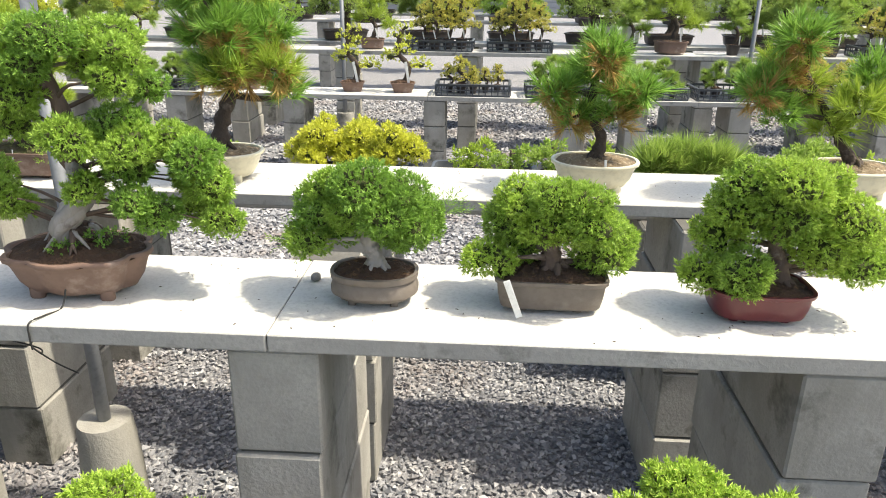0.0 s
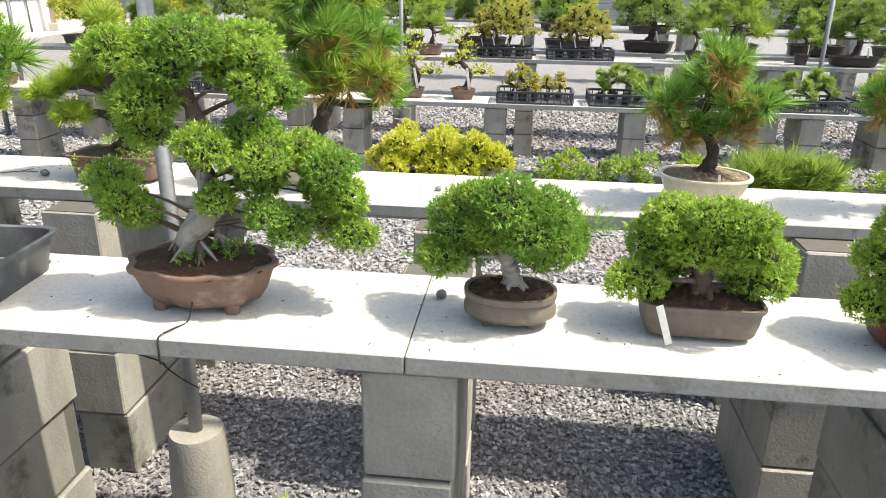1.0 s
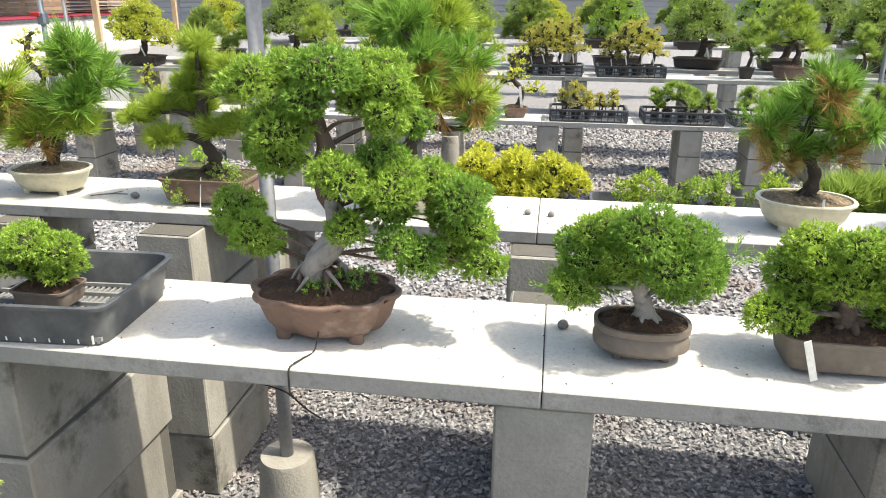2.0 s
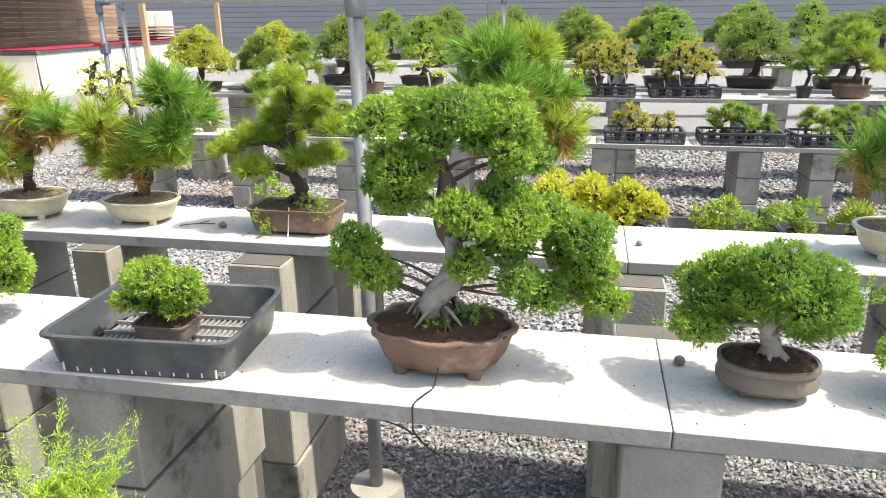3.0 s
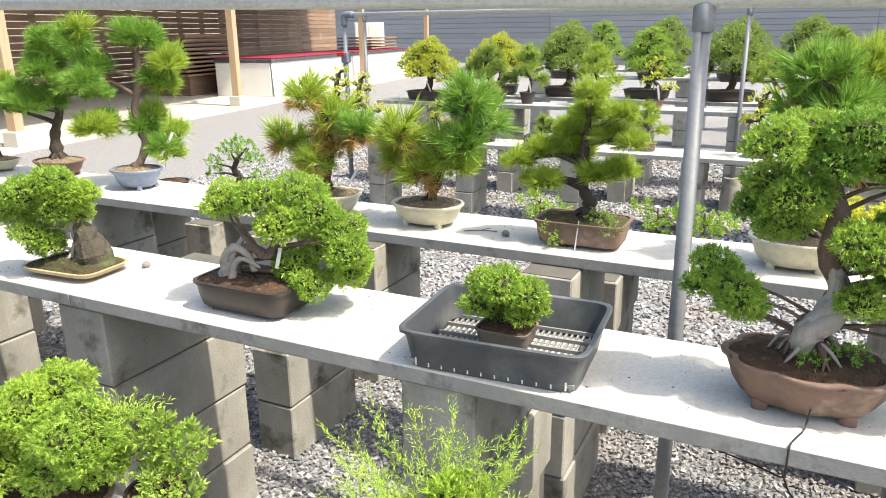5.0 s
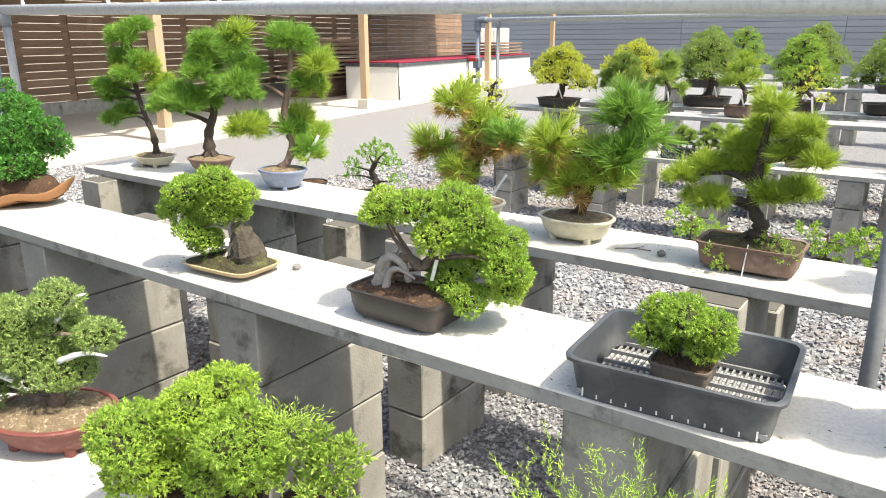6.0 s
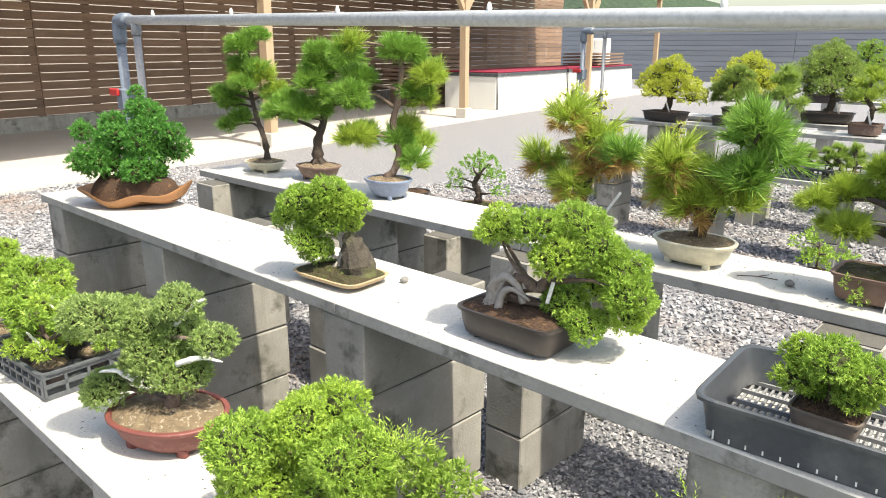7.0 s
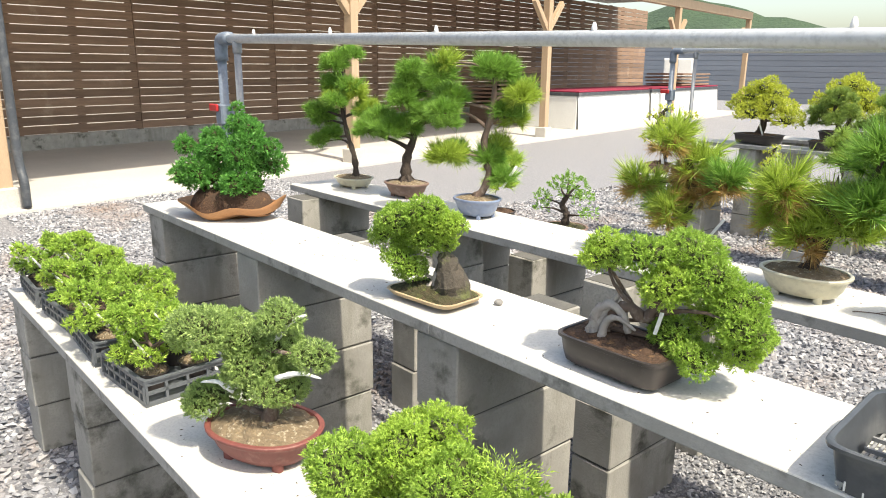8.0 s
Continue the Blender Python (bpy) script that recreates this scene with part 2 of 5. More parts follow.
def tube_arrays(pts, radii, sides=8, rough=0.0, rng=None, base=0):
    pts = [Vector(p) for p in pts]
    vs, fs = [], []
    ref = Vector((0.3, 1, 0.1)).normalized()
    for i, p in enumerate(pts):
        d = (pts[min(i + 1, len(pts) - 1)] - pts[max(i - 1, 0)]).normalized()
        a = d.cross(ref)
        a = a.normalized() if a.length > 1e-4 else Vector((1, 0, 0))
        b = d.cross(a)
        for k in range(sides):
            th = 2 * math.pi * k / sides
            r = radii[i] * (1 + (rng.uniform(-rough, rough) if rough else 0))
            vs.append(p + (a * math.cos(th) + b * math.sin(th)) * r)
    n = len(pts)
    for i in range(n - 1):
        for k in range(sides):
            k2 = (k + 1) % sides
            fs.append((base + i * sides + k, base + i * sides + k2, base + (i + 1) * sides + k2, base + (i + 1) * sides + k))
    return vs, fs


def tubes(list_of, sides=8, rough=0.0, rng=None, smooth=True, name="tube"):
    vs, fs = [], []
    for pts, radii in list_of:
        v, f = tube_arrays(pts, radii, sides, rough, rng, len(vs))
        n0, n1 = len(vs), len(vs) + len(v)
        vs += v
        fs += f
        for ring in (range(n0, n0 + sides), range(n1 - sides, n1)):
            ring = list(ring)
            c = sum((vs[i] for i in ring), Vector()) / sides
            vs.append(c)
            fs += [(ring[i], ring[(i + 1) % sides], len(vs) - 1, len(vs) - 1) for i in range(sides)]
    me = bpy.data.meshes.new(name)
    me.from_pydata([tuple(v) for v in vs], [], [tuple(dict.fromkeys(f)) for f in fs])
    me.update()
    bm = bmesh.new()
    bm.from_mesh(me)
    bmesh.ops.recalc_face_normals(bm, faces=bm.faces)
    bm.to_mesh(me)
    bm.free()
    me.shade_smooth() if smooth else me.shade_flat()
    return me


def smooth_line(pts, n):
    """n points on a soft curve through pts."""
    pts = [Vector(p) for p in pts]
    if len(pts) < 3:
        return [pts[0].lerp(pts[-1], i / (n - 1)) for i in range(n)]
    out = []
    for i in range(n):
        u = i / (n - 1) * (len(pts) - 1)
        k = min(int(u), len(pts) - 2)
        t = u - k
        p0, p1, p2, p3 = pts[max(k - 1, 0)], pts[k], pts[k + 1], pts[min(k + 2, len(pts) - 1)]
        out.append(0.5 * (2 * p1 + (p2 - p0) * t + (2 * p0 - 5 * p1 + 4 * p2 - p3) * t * t + (3 * p1 - p0 - 3 * p2 + p3) * t ** 3))
    return out


def outline(n, power, lobes=0, depth=0.0):
    """Unit outline: circle for power 2, squarer above; lobes scallop it."""
    o = []
    for i in range(n):
        th = 2 * math.pi * i / n
        c, s = math.cos(th), math.sin(th)
        r = (abs(c) ** power + abs(s) ** power) ** (-1 / power)
        if lobes:
            r *= 1 - depth * (1 - abs(math.cos(lobes * th / 2)))
        o.append((c * r, s * r))
    return o


def turned(profile, lx, ly, power=2.0, n=48, lobes=0, depth=0.0, warp=None, cap=True):
    """A vessel: rings (scale, height) of an outline of half sizes lx, ly."""
    o = outline(n, power, lobes, depth)
    vs, fs = [], []
    small = min(lx, ly)
    for s, z in profile:
        d = (s - 1) * small
        for c, t in o:
            p = [c * (lx + d), t * (ly + d), z]
            if warp:
                p = warp(p)
            vs.append(p)
    for i in range(len(profile) - 1):
        for k in range(n):
            k2 = (k + 1) % n
            fs.append((i * n + k, i * n + k2, (i + 1) * n + k2, (i + 1) * n + k))
    me = bpy.data.meshes.new("vessel")
    faces = fs + ([tuple(range(n))[::-1], tuple(range((len(profile) - 1) * n, len(profile) * n))] if cap else [])
    me.from_pydata(vs, [], faces)
    me.update()
    me.shade_smooth()
    me.set_sharp_from_angle(angle=radians(48))
    return me


def soil_mesh(lx, ly, z, power, rng, mound=0.01, n=36, rings=9, grit=0.0036):
    o = outline(n, power)
    vs, fs = [(0, 0, z + mound)], []
    for r in range(1, rings + 1):
        f = r / rings
        for c, t in o:
            vs.append((c * lx * f, t * ly * f, z + mound * (1 - f * f) + rng.uniform(-grit, grit)))
    for k in range(n):
        fs.append((0, 1 + k, 1 + (k + 1) % n))
    for r in range(rings - 1):
        for k in range(n):
            a, b = 1 + r * n + k, 1 + r * n + (k + 1) % n
            fs += [(a, a + n, b + n), (a, b + n, b)]
    me = bpy.data.meshes.new("soil")
    me.from_pydata(vs, [], fs)
    me.update()
    return me


# ---- foliage ----


def leaf_template(kind, rng):
    """Vertices and triangles of one small sprig that points along z, about 1 long."""
    vs, fs = [], []

    def blade(base, d, length, width, bend=0.15):
        d = d / np.linalg.norm(d)
        side = np.cross(d, rng.normal(size=3))
        side /= np.linalg.norm(side)
        up = np.cross(side, d)
        i = len(vs)
        mid = base + d * length * 0.5 + up * width * bend * 2
        vs.extend([base, mid + side * width / 2, base + d * length, mid - side * width / 2])
        fs.extend([(i, i + 1, i + 2), (i, i + 2, i + 3)])

    if kind in ("juniper", "cypress"):
        flat = rng.normal(size=3) * (1, 1, 0)
        flat /= np.linalg.norm(flat)
        n = 8
        for k in range(n):
            h = k / n * 0.62
            s = 1 if k % 2 else -1
            side = flat * s + rng.normal(size=3) * 0.45
            d = np.array((0, 0, 1.0)) + side * (0.75 if k < n - 1 else 0.1)
            d /= np.linalg.norm(d)
            w = np.cross(d, rng.normal(size=3))
            w *= rng.uniform(0.085, 0.125) * (1.15 if kind == "cypress" else 1) / np.linalg.norm(w)
            i = len(vs)
            base = np.array((0, 0, h)) + d * 0.08
            vs.extend([base - w, base + w, base + d * rng.uniform(0.46, 0.74)])
            fs.append((i, i + 1, i + 2))
    elif kind == "spike":
        for k in range(11):
            h = k / 11 * 0.85
            a = k * 2.4
            d = np.array((math.cos(a) * 0.6, math.sin(a) * 0.6, 1.0)) + rng.normal(size=3) * 0.15
            blade(np.array((0, 0, h)), d, rng.uniform(0.16, 0.26), 0.045)
    elif kind == "pine":
        for k in range(48):
            a, t = rng.uniform(0, 6.28), abs(rng.normal(0, 0.52))
            t = min(t, 1.45)
            d = np.array((math.cos(a) * math.sin(t), math.sin(a) * math.sin(t), math.cos(t)))
            side = np.cross(d, rng.normal(size=3))
            side *= 0.023 / np.linalg.norm(side)
            b = np.array((0, 0, rng.uniform(-0.25, 0.25)))
            i = len(vs)
            vs.extend([b - side, b + side, b + d * rng.uniform(0.7, 1.0)])
            fs.append((i, i + 1, i + 2))
    else:
        n = 7
        for k in range(n):
            a = k * 2.4 + rng.uniform(-0.3, 0.3)
            t = 1.15 - 0.9 * k / n
            d = np.array((math.cos(a) * math.sin(t), math.sin(a) * math.sin(t), math.cos(t)))
            blade(np.array((0, 0, 0.5 * k / n)), d, rng.uniform(0.4, 0.6), rng.uniform(0.2, 0.3), 0.2)
    return np.array(vs), np.array(fs)


BANK = {k: [leaf_template(k, np.random.default_rng(40 + i)) for i in range(5)] for k in ("juniper", "cypress", "spike", "pine", "broad")}


def scatter(kind, pts, axes, size, rng, name="foliage_pad"):
    """Sprigs at pts that point along axes, as one mesh of loose leaves."""
    n = len(pts)
    axes = axes / np.linalg.norm(axes, axis=1, keepdims=True)
    spin = rng.normal(size=(n, 3))
    a = np.cross(axes, spin)
    a /= np.linalg.norm(a, axis=1, keepdims=True)
    b = np.cross(axes, a)
    vs, fs, off = [], [], 0
    which = rng.integers(0, 5, n)
    for k in range(5):
        tv, tf = BANK[kind][k]
        sel = np.where(which == k)[0]
        if not len(sel):
            continue
        s = size[sel][:, None, None]
        v = pts[sel][:, None, :] + s * (tv[None, :, 0:1] * a[sel][:, None, :] + tv[None, :, 1:2] * b[sel][:, None, :] + tv[None, :, 2:3] * axes[sel][:, None, :])
        f = tf[None] + (np.arange(len(sel)) * len(tv))[:, None, None] + off
        vs.append(v.reshape(-1, 3))
        fs.append(f.reshape(-1, 3))
        off += len(sel) * len(tv)
    return mesh_of(name, np.concatenate(vs), np.concatenate(fs))


def pad_points(c, r, n, rng, flat=0.75, low=-0.5, up=0.4, wild=0.5):
    """Points and growth directions over a lumpy cushion."""
    u = rng.normal(size=(n * 3, 3))
    u /= np.linalg.norm(u, axis=1, keepdims=True)
    u = u[u[:, 2] > low][:n]
    ph = rng.uniform(0, 6.28, 3)
    lump = 1 + 0.16 * np.sin(u[:, 0] * 5 + ph[0]) * np.cos(u[:, 1] * 5 + ph[1]) + 0.12 * np.sin(u[:, 2] * 7 + ph[2] + u[:, 0] * 3)
    depth = np.where(rng.uniform(size=len(u)) < 0.22, rng.uniform(0.5, 0.85, len(u)), rng.uniform(0.88, 1.04, len(u)))
    p = np.array(c) + u * (lump * depth)[:, None] * np.array((r, r, r * flat))
    ax = u + np.array((0, 0, up)) + rng.normal(size=u.shape) * wild
    return p, ax


def cloud(c, r, size, rng, flat=0.8, lumps=7, up=0.35, wild=0.85):
    """An uneven cushion made of overlapping lumps: points, growth directions, and the lumps."""
    c = np.array(c)
    u = rng.normal(size=(lumps, 3))
    u /= np.linalg.norm(u, axis=1, keepdims=True)
    cs = c + u * r * np.array((0.62, 0.62, 0.5 * flat)) * rng.uniform(0.6, 1.0, (lumps, 1))
    rs = r * rng.uniform(0.3, 0.5, lumps)
    cs[0], rs[0] = c, r * 0.55
    pts, axs = [], []
    for k in range(lumps):
        n = int(4 * math.pi * rs[k] ** 2 * 3.7 / size ** 2)
        d = rng.normal(size=(n, 3))
        d /= np.linalg.norm(d, axis=1, keepdims=True)
        d = d[d[:, 2] > -0.8]
        p = cs[k] + d * rs[k] * rng.uniform(0.7, 1.15, (len(d), 1)) * np.array((1, 1, 0.85))
        keep = np.ones(len(p), bool)
        for m_ in range(lumps):
            if m_ != k:
                keep &= np.linalg.norm(p - cs[m_], axis=1) > rs[m_] * 0.86
        pts.append(p[keep])
        axs.append((d + np.array((0, 0, up)) + rng.normal(size=d.shape) * wild)[keep])
    return np.concatenate(pts), np.concatenate(axs), list(zip(cs, rs))


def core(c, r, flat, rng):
    """Lumpy filler inside a pad, coloured dark for the shade between sprigs."""
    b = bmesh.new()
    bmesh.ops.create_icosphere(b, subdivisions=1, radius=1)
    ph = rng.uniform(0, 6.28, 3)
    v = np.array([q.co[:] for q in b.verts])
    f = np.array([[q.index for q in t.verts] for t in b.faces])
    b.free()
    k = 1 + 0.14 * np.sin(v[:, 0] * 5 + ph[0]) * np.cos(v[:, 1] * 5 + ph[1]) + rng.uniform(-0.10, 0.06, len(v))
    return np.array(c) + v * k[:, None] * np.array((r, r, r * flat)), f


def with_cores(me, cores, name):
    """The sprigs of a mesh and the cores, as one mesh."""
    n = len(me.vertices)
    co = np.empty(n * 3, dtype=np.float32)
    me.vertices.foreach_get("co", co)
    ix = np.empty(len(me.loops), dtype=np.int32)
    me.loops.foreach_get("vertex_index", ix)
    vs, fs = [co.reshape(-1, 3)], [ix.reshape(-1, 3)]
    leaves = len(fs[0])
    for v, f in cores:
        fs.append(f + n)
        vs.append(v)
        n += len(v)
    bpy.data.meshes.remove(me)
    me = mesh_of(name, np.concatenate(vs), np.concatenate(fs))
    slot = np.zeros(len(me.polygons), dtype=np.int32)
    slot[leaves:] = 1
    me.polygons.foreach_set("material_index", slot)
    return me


def crown(parent, pads, kind, mats, rng, density=26000.0, size=0.016, flat=0.75, low=-0.5, join=False, up=0.4, wild=0.5, tuft=0):
    """Foliage pads (x, y, z, r), each a mesh under the tree, or one joined crown for a far one."""
    acc = []
    for i, (x, y, z, r) in enumerate(pads):
        n = max(24, int(density * 4 * math.pi * r * r * 0.75))
        if kind == "pine":
            n = max(8, int(n * 0.72))
        if tuft:
            p, ax, lumps = cloud((x, y, z), r, size, rng, flat, tuft, up)
        else:
            p, ax = pad_points((x, y, z), r, n, rng, flat, low, up, wild)
        if kind == "pine":
            p = np.array((x, y, z)) + (p - np.array((x, y, z))) * 0.55
        s = size * np.where(rng.uniform(size=len(p)) < 0.06, rng.uniform(1.2, 1.6, len(p)), rng.uniform(0.7, 1.15, len(p)))
        if join:
            acc.append((p, ax, s))
        else:
            me = scatter(kind, p, ax, s, rng)
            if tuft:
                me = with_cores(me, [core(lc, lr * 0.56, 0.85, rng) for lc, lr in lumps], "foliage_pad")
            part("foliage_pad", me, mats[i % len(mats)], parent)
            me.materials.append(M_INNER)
    if join:
        p, ax, s = (np.concatenate([q[k] for q in acc]) for k in range(3))
        me = scatter(kind, p, ax, s, rng, "crown")
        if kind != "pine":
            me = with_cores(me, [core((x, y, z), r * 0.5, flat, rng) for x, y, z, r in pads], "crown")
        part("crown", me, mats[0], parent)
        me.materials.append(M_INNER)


def trunk(parent, line, r0, r1, pads, rng, material, roots=5, sides=10, thin=0.006, spread=1.0):
    pts = smooth_line(line, 22)
    n = len(pts)
    radii = [r0 + (r1 - r0) * (i / (n - 1)) ** 0.8 for i in range(n)]
    radii[0] *= 1.5
    radii[1] *= 1.2
    me = tubes([(pts, [r * (1 + 0.14 * math.sin(i * 1.9) + rng.uniform(-0.08, 0.08)) for i, r in enumerate(radii)])], sides, 0.12, rng, True, "trunk")
    top = part("trunk", me, material, parent)
    for k in range(roots):
        a = k * 6.28 / max(roots, 1) + rng.uniform(-0.4, 0.4)
        e = Vector((math.cos(a), math.sin(a), 0))
        b = pts[0]
        ln = rng.uniform(1.6, 2.5) * spread
        line_ = smooth_line([b + e * r0 * 0.4 + Vector((0, 0, r0 * 1.3)), b + e * r0 * 1.2 + Vector((0, 0, r0 * 0.6)), b + e * r0 * ln + Vector((0, 0, -0.006))], 6)
        part("root", tubes([(line_, [r0 * v for v in (0.34, 0.32, 0.28, 0.22, 0.16, 0.08)])], 6, 0.15, rng, True, "root"), material, top)
    for x, y, z, r in pads:
        c = Vector((x, y, z - r * 0.1))
        cand = [p for p in pts if p.z < c.z + 0.005] or [pts[0]]
        q = min(cand[len(cand) // 2:] or cand, key=lambda p: (p - c).length)
        bow = (c - q).length * 0.16
        mid = q.lerp(c, 0.5) + Vector((rng.uniform(-bow, bow), rng.uniform(-bow, bow), rng.uniform(-0.3, 1.0) * bow))
        t = max(thin * 0.5, min(thin, r1))
        part("branch", tubes([(smooth_line([q, mid, c], 7), [t, t, t * 0.85, t * 0.7, t * 0.5, t * 0.4, t * 0.25])], 6, 0.15, rng, True, "branch"), material, top)
    return top


POT_PROFILES = {
    "bowl": lambda h: [(0.60, 0.010), (0.68, 0.013), (0.84, h * 0.42), (0.94, h * 0.74), (0.98, h * 0.84), (1.06, h * 0.90), (1.07, h * 0.97), (1.05, h), (0.96, h), (0.93, h * 0.9), (0.85, h * 0.6)],
    "rect": lambda h: [(0.84, 0.010), (0.86, 0.012), (0.93, h * 0.5), (0.97, h * 0.86), (1.04, h * 0.9), (1.05, h), (0.96, h), (0.94, h * 0.88), (0.9, h * 0.6)],
    "drum": lambda h: [(0.84, 0.012), (0.93, 0.02), (1.05, h * 0.38), (1.06, h * 0.52), (1.0, h * 0.7), (0.97, h * 0.78), (1.05, h * 0.84), (1.06, h), (0.95, h), (0.92, h * 0.88), (0.88, h * 0.6)],
    "cup": lambda h: [(0.68, 0.0), (0.70, 0.003), (0.85, h * 0.5), (0.99, h * 0.93), (1.06, h * 0.94), (1.06, h), (0.97, h), (0.93, h * 0.9), (0.85, h * 0.6)],
}


def potted(name, label, x, y, z, shape, lx, ly, h, material, soil=None, power=2.4, turn=0.0, lobes=0, depth=0.0, feet=4, seed=1, group="", mound=0.012, category="bonsai", grow=1.0):
    """The pot with its feet and soil, as the root of a potted plant."""
    rng = np.random.default_rng(seed)
    ob = thing(name, label, category, pose(x, y, z, 0, 0, turn), group)
    pot = part("pot", turned(POT_PROFILES[shape](h), lx, ly, power, 48, lobes, depth), material, ob)
    for k in range(feet):
        sx, sy = (1, 1, -1, -1)[k % 4], (1, -1, 1, -1)[k % 4]
        part("foot", turned([(0.9, 0.0), (1.0, 0.003), (1.0, 0.018)], lx * 0.10, min(lx, ly) * 0.10, 3, 14), material, pot,
             m=pose(sx * lx * 0.5, sy * ly * 0.46, 0))
    part("soil", soil_mesh(lx * 0.965, ly * 0.965, h * 0.93, power, rng, mound), soil or M_SOIL, ob)
    ob.scale = (grow, grow, grow)
    return ob, rng


def tag(parent, x, y, z, rx, ry, rz, w=0.011, length=0.075):
    return part("plant_label", box(-w / 2, w / 2, -0.0006, 0.0006, 0, length, 0.0004), M_WHITE, parent, "white plastic plant label", pose(x, y, z, rx, ry, rz))


def spread_pads(rows, rng, turn=0.0, dy=0.04, fy=0.0):
    """(across, height, radius) rows to pads; across runs along a line turned by that many degrees."""
    c, s = math.cos(radians(turn)), math.sin(radians(turn))
    out = []
    for i, (a, h, r) in enumerate(rows):
        d = dy * ((i * 0.618) % 1.0 * 2 - 1) + fy
        out.append((a * c - d * s, a * s + d * c, h, r))
    return out

# ---- setting ----
ground = part("ground", mesh_of("ground", [(-90, -40, 0), (90, -40, 0), (90, 140, 0), (-90, 140, 0)], [(0, 1, 2, 3)]), M_GROUND)
tagged(ground, "grey crushed gravel ground of the nursery yard", "ground", kind="structure")

# Timber shed with slatted fence; its own frame runs along u, set back from the benches
SHED = pose(-8.75, 2.1, 0, 0, 0, 9.8)
paving = part("pavement", box(-9.0, 0.25, -14, 22, -0.2, 0.045, 0.01), M_DECK, m=SHED)
tagged(paving, "pale concrete paving along the shed", "pavement", kind="structure")
fence = thing("fence", "brown weathered wooden fence of horizontal boards", "fence", SHED, kind="structure")
plinth = part("plinth", box(-4.75, -4.55, -14, 24.6, 0, 0.27, 0.006), M_BLOCK, fence, "grey concrete plinth")
slat_me = bpy.data.meshes.new("slat")
bm = box(-0.012, 0.012, -1.48, 1.48, -0.063, 0.063, 0.003)
bm.to_mesh(slat_me)
bm.free()
for i in range(13):
    for k in range(23):
        part("slat", slat_me, M_WOOD, fence, m=pose(-4.62 + (0.006 if (i + k) % 2 else 0), -12.5 + i * 2.97, 0.35 + k * 0.139))
stud_me = bpy.data.meshes.new("stud")
bm = box(-0.05, 0.05, -0.05, 0.05, 0.27, 3.5, 0.004)
bm.to_mesh(stud_me)
bm.free()
for i in range(39):
    part("stud", stud_me, M_WOOD, fence, m=pose(-4.70, -13.98 + i * 0.99, 0))
# Added pale surface outside the roof, so the fence gaps look bright
backing = part("wall_shed", box(-7.6, -7.5, -14, 21, 0, 3.6), M_DECK, m=SHED)
tagged(backing, "added pale wall that stands in for the light between the slats", "wall", kind="structure")


def shed_post(u):
    ob = thing("timber_post", "pale square timber post with braces on a concrete footing", "post", SHED @ pose(0, u, 0), "posts of the shed")
    part("shaft", box(-0.07, 0.07, -0.07, 0.07, 0.2, 2.9, 0.006), M_POST, ob)
    part("footing", box(-0.12, 0.12, -0.12, 0.12, 0.03, 0.24, 0.012), M_DECK, ob, "concrete footing")
    for s in (1, -1):
        part("brace", box(-0.045, 0.045, -0.05, 0.05, 0, 0.75, 0.004), M_POST, ob, m=pose(0, 0, 2.05, 0, 0, 0) @ pose(0, 0, 0, -42 * s, 0, 0))
    return ob


for u in (-0.13, 4.5, 9.7, 16.1, 21.9):
    shed_post(u)
drain = thing("drainpipe", "black plastic drainpipe strapped to the post", "pipe", SHED @ pose(0.16, -0.02, 0))
part("pipe", tubes([(smooth_line([(0.06, 0, 0.06), (0.06, 0, 0.30), (0.0, 0.0, 0.52), (-0.02, 0, 1.2), (-0.02, 0, 2.9)], 26), [0.042] * 26)], 12), M_TRAY, drain)
roof_beam = part("beam", box(-0.08, 0.08, -14, 22, 2.9, 3.12, 0.006), M_POST, m=SHED)
tagged(roof_beam, "pale timber eaves beam carried by the posts", "beam", kind="structure")
shed_roof = part("roof", box(-5.0, 0.5, -14, 22, 3.6, 3.72), M_DECK, m=SHED)
tagged(shed_roof, "low shed roof over the paved strip", "roof", kind="structure")


def platform(u0, u1, w0=-1.75, w1=-0.35):
    ob = thing("display_platform", "display platform under a white sheet and red felt", "platform", SHED)
    rows = 60
    vs, fs = [], []
    for i in range(rows + 1):
        u = u0 + (u1 - u0) * i / rows
        f = 0.02 * math.sin(i * 1.7) + 0.012 * math.sin(i * 4.1)
        vs += [(w1 + 0.04 + f, u, 0.05), (w1 + f * 0.3, u, 0.77)]
    for i in range(rows):
        a = i * 2
        fs.append((a, a + 2, a + 3, a + 1))
    part("sheet_front", mesh_of("sheet", vs, fs, True), M_CLOTH, ob, "white draped sheet")
    part("body", box(w0, w1 - 0.03, u0, u1, 0.045, 0.77, 0.01), M_CLOTH, ob)
    part("edge", box(w0 - 0.02, w1 + 0.035, u0 - 0.02, u1 + 0.02, 0.772, 0.845, 0.01), M_TRAY, ob, "dark edge board")
    part("felt", box(w0, w1 + 0.02, u0, u1, 0.847, 0.88, 0.01), M_CARPET, ob, "red felt cover")
    return ob


platform(11.7, 15.4)
platform(15.6, 20.6)
stack_board = bpy.data.meshes.new("board")
bm = box(-0.55, 0.55, -1.1, 1.1, -0.022, 0.022, 0.004)
bm.to_mesh(stack_board)
bm.free()
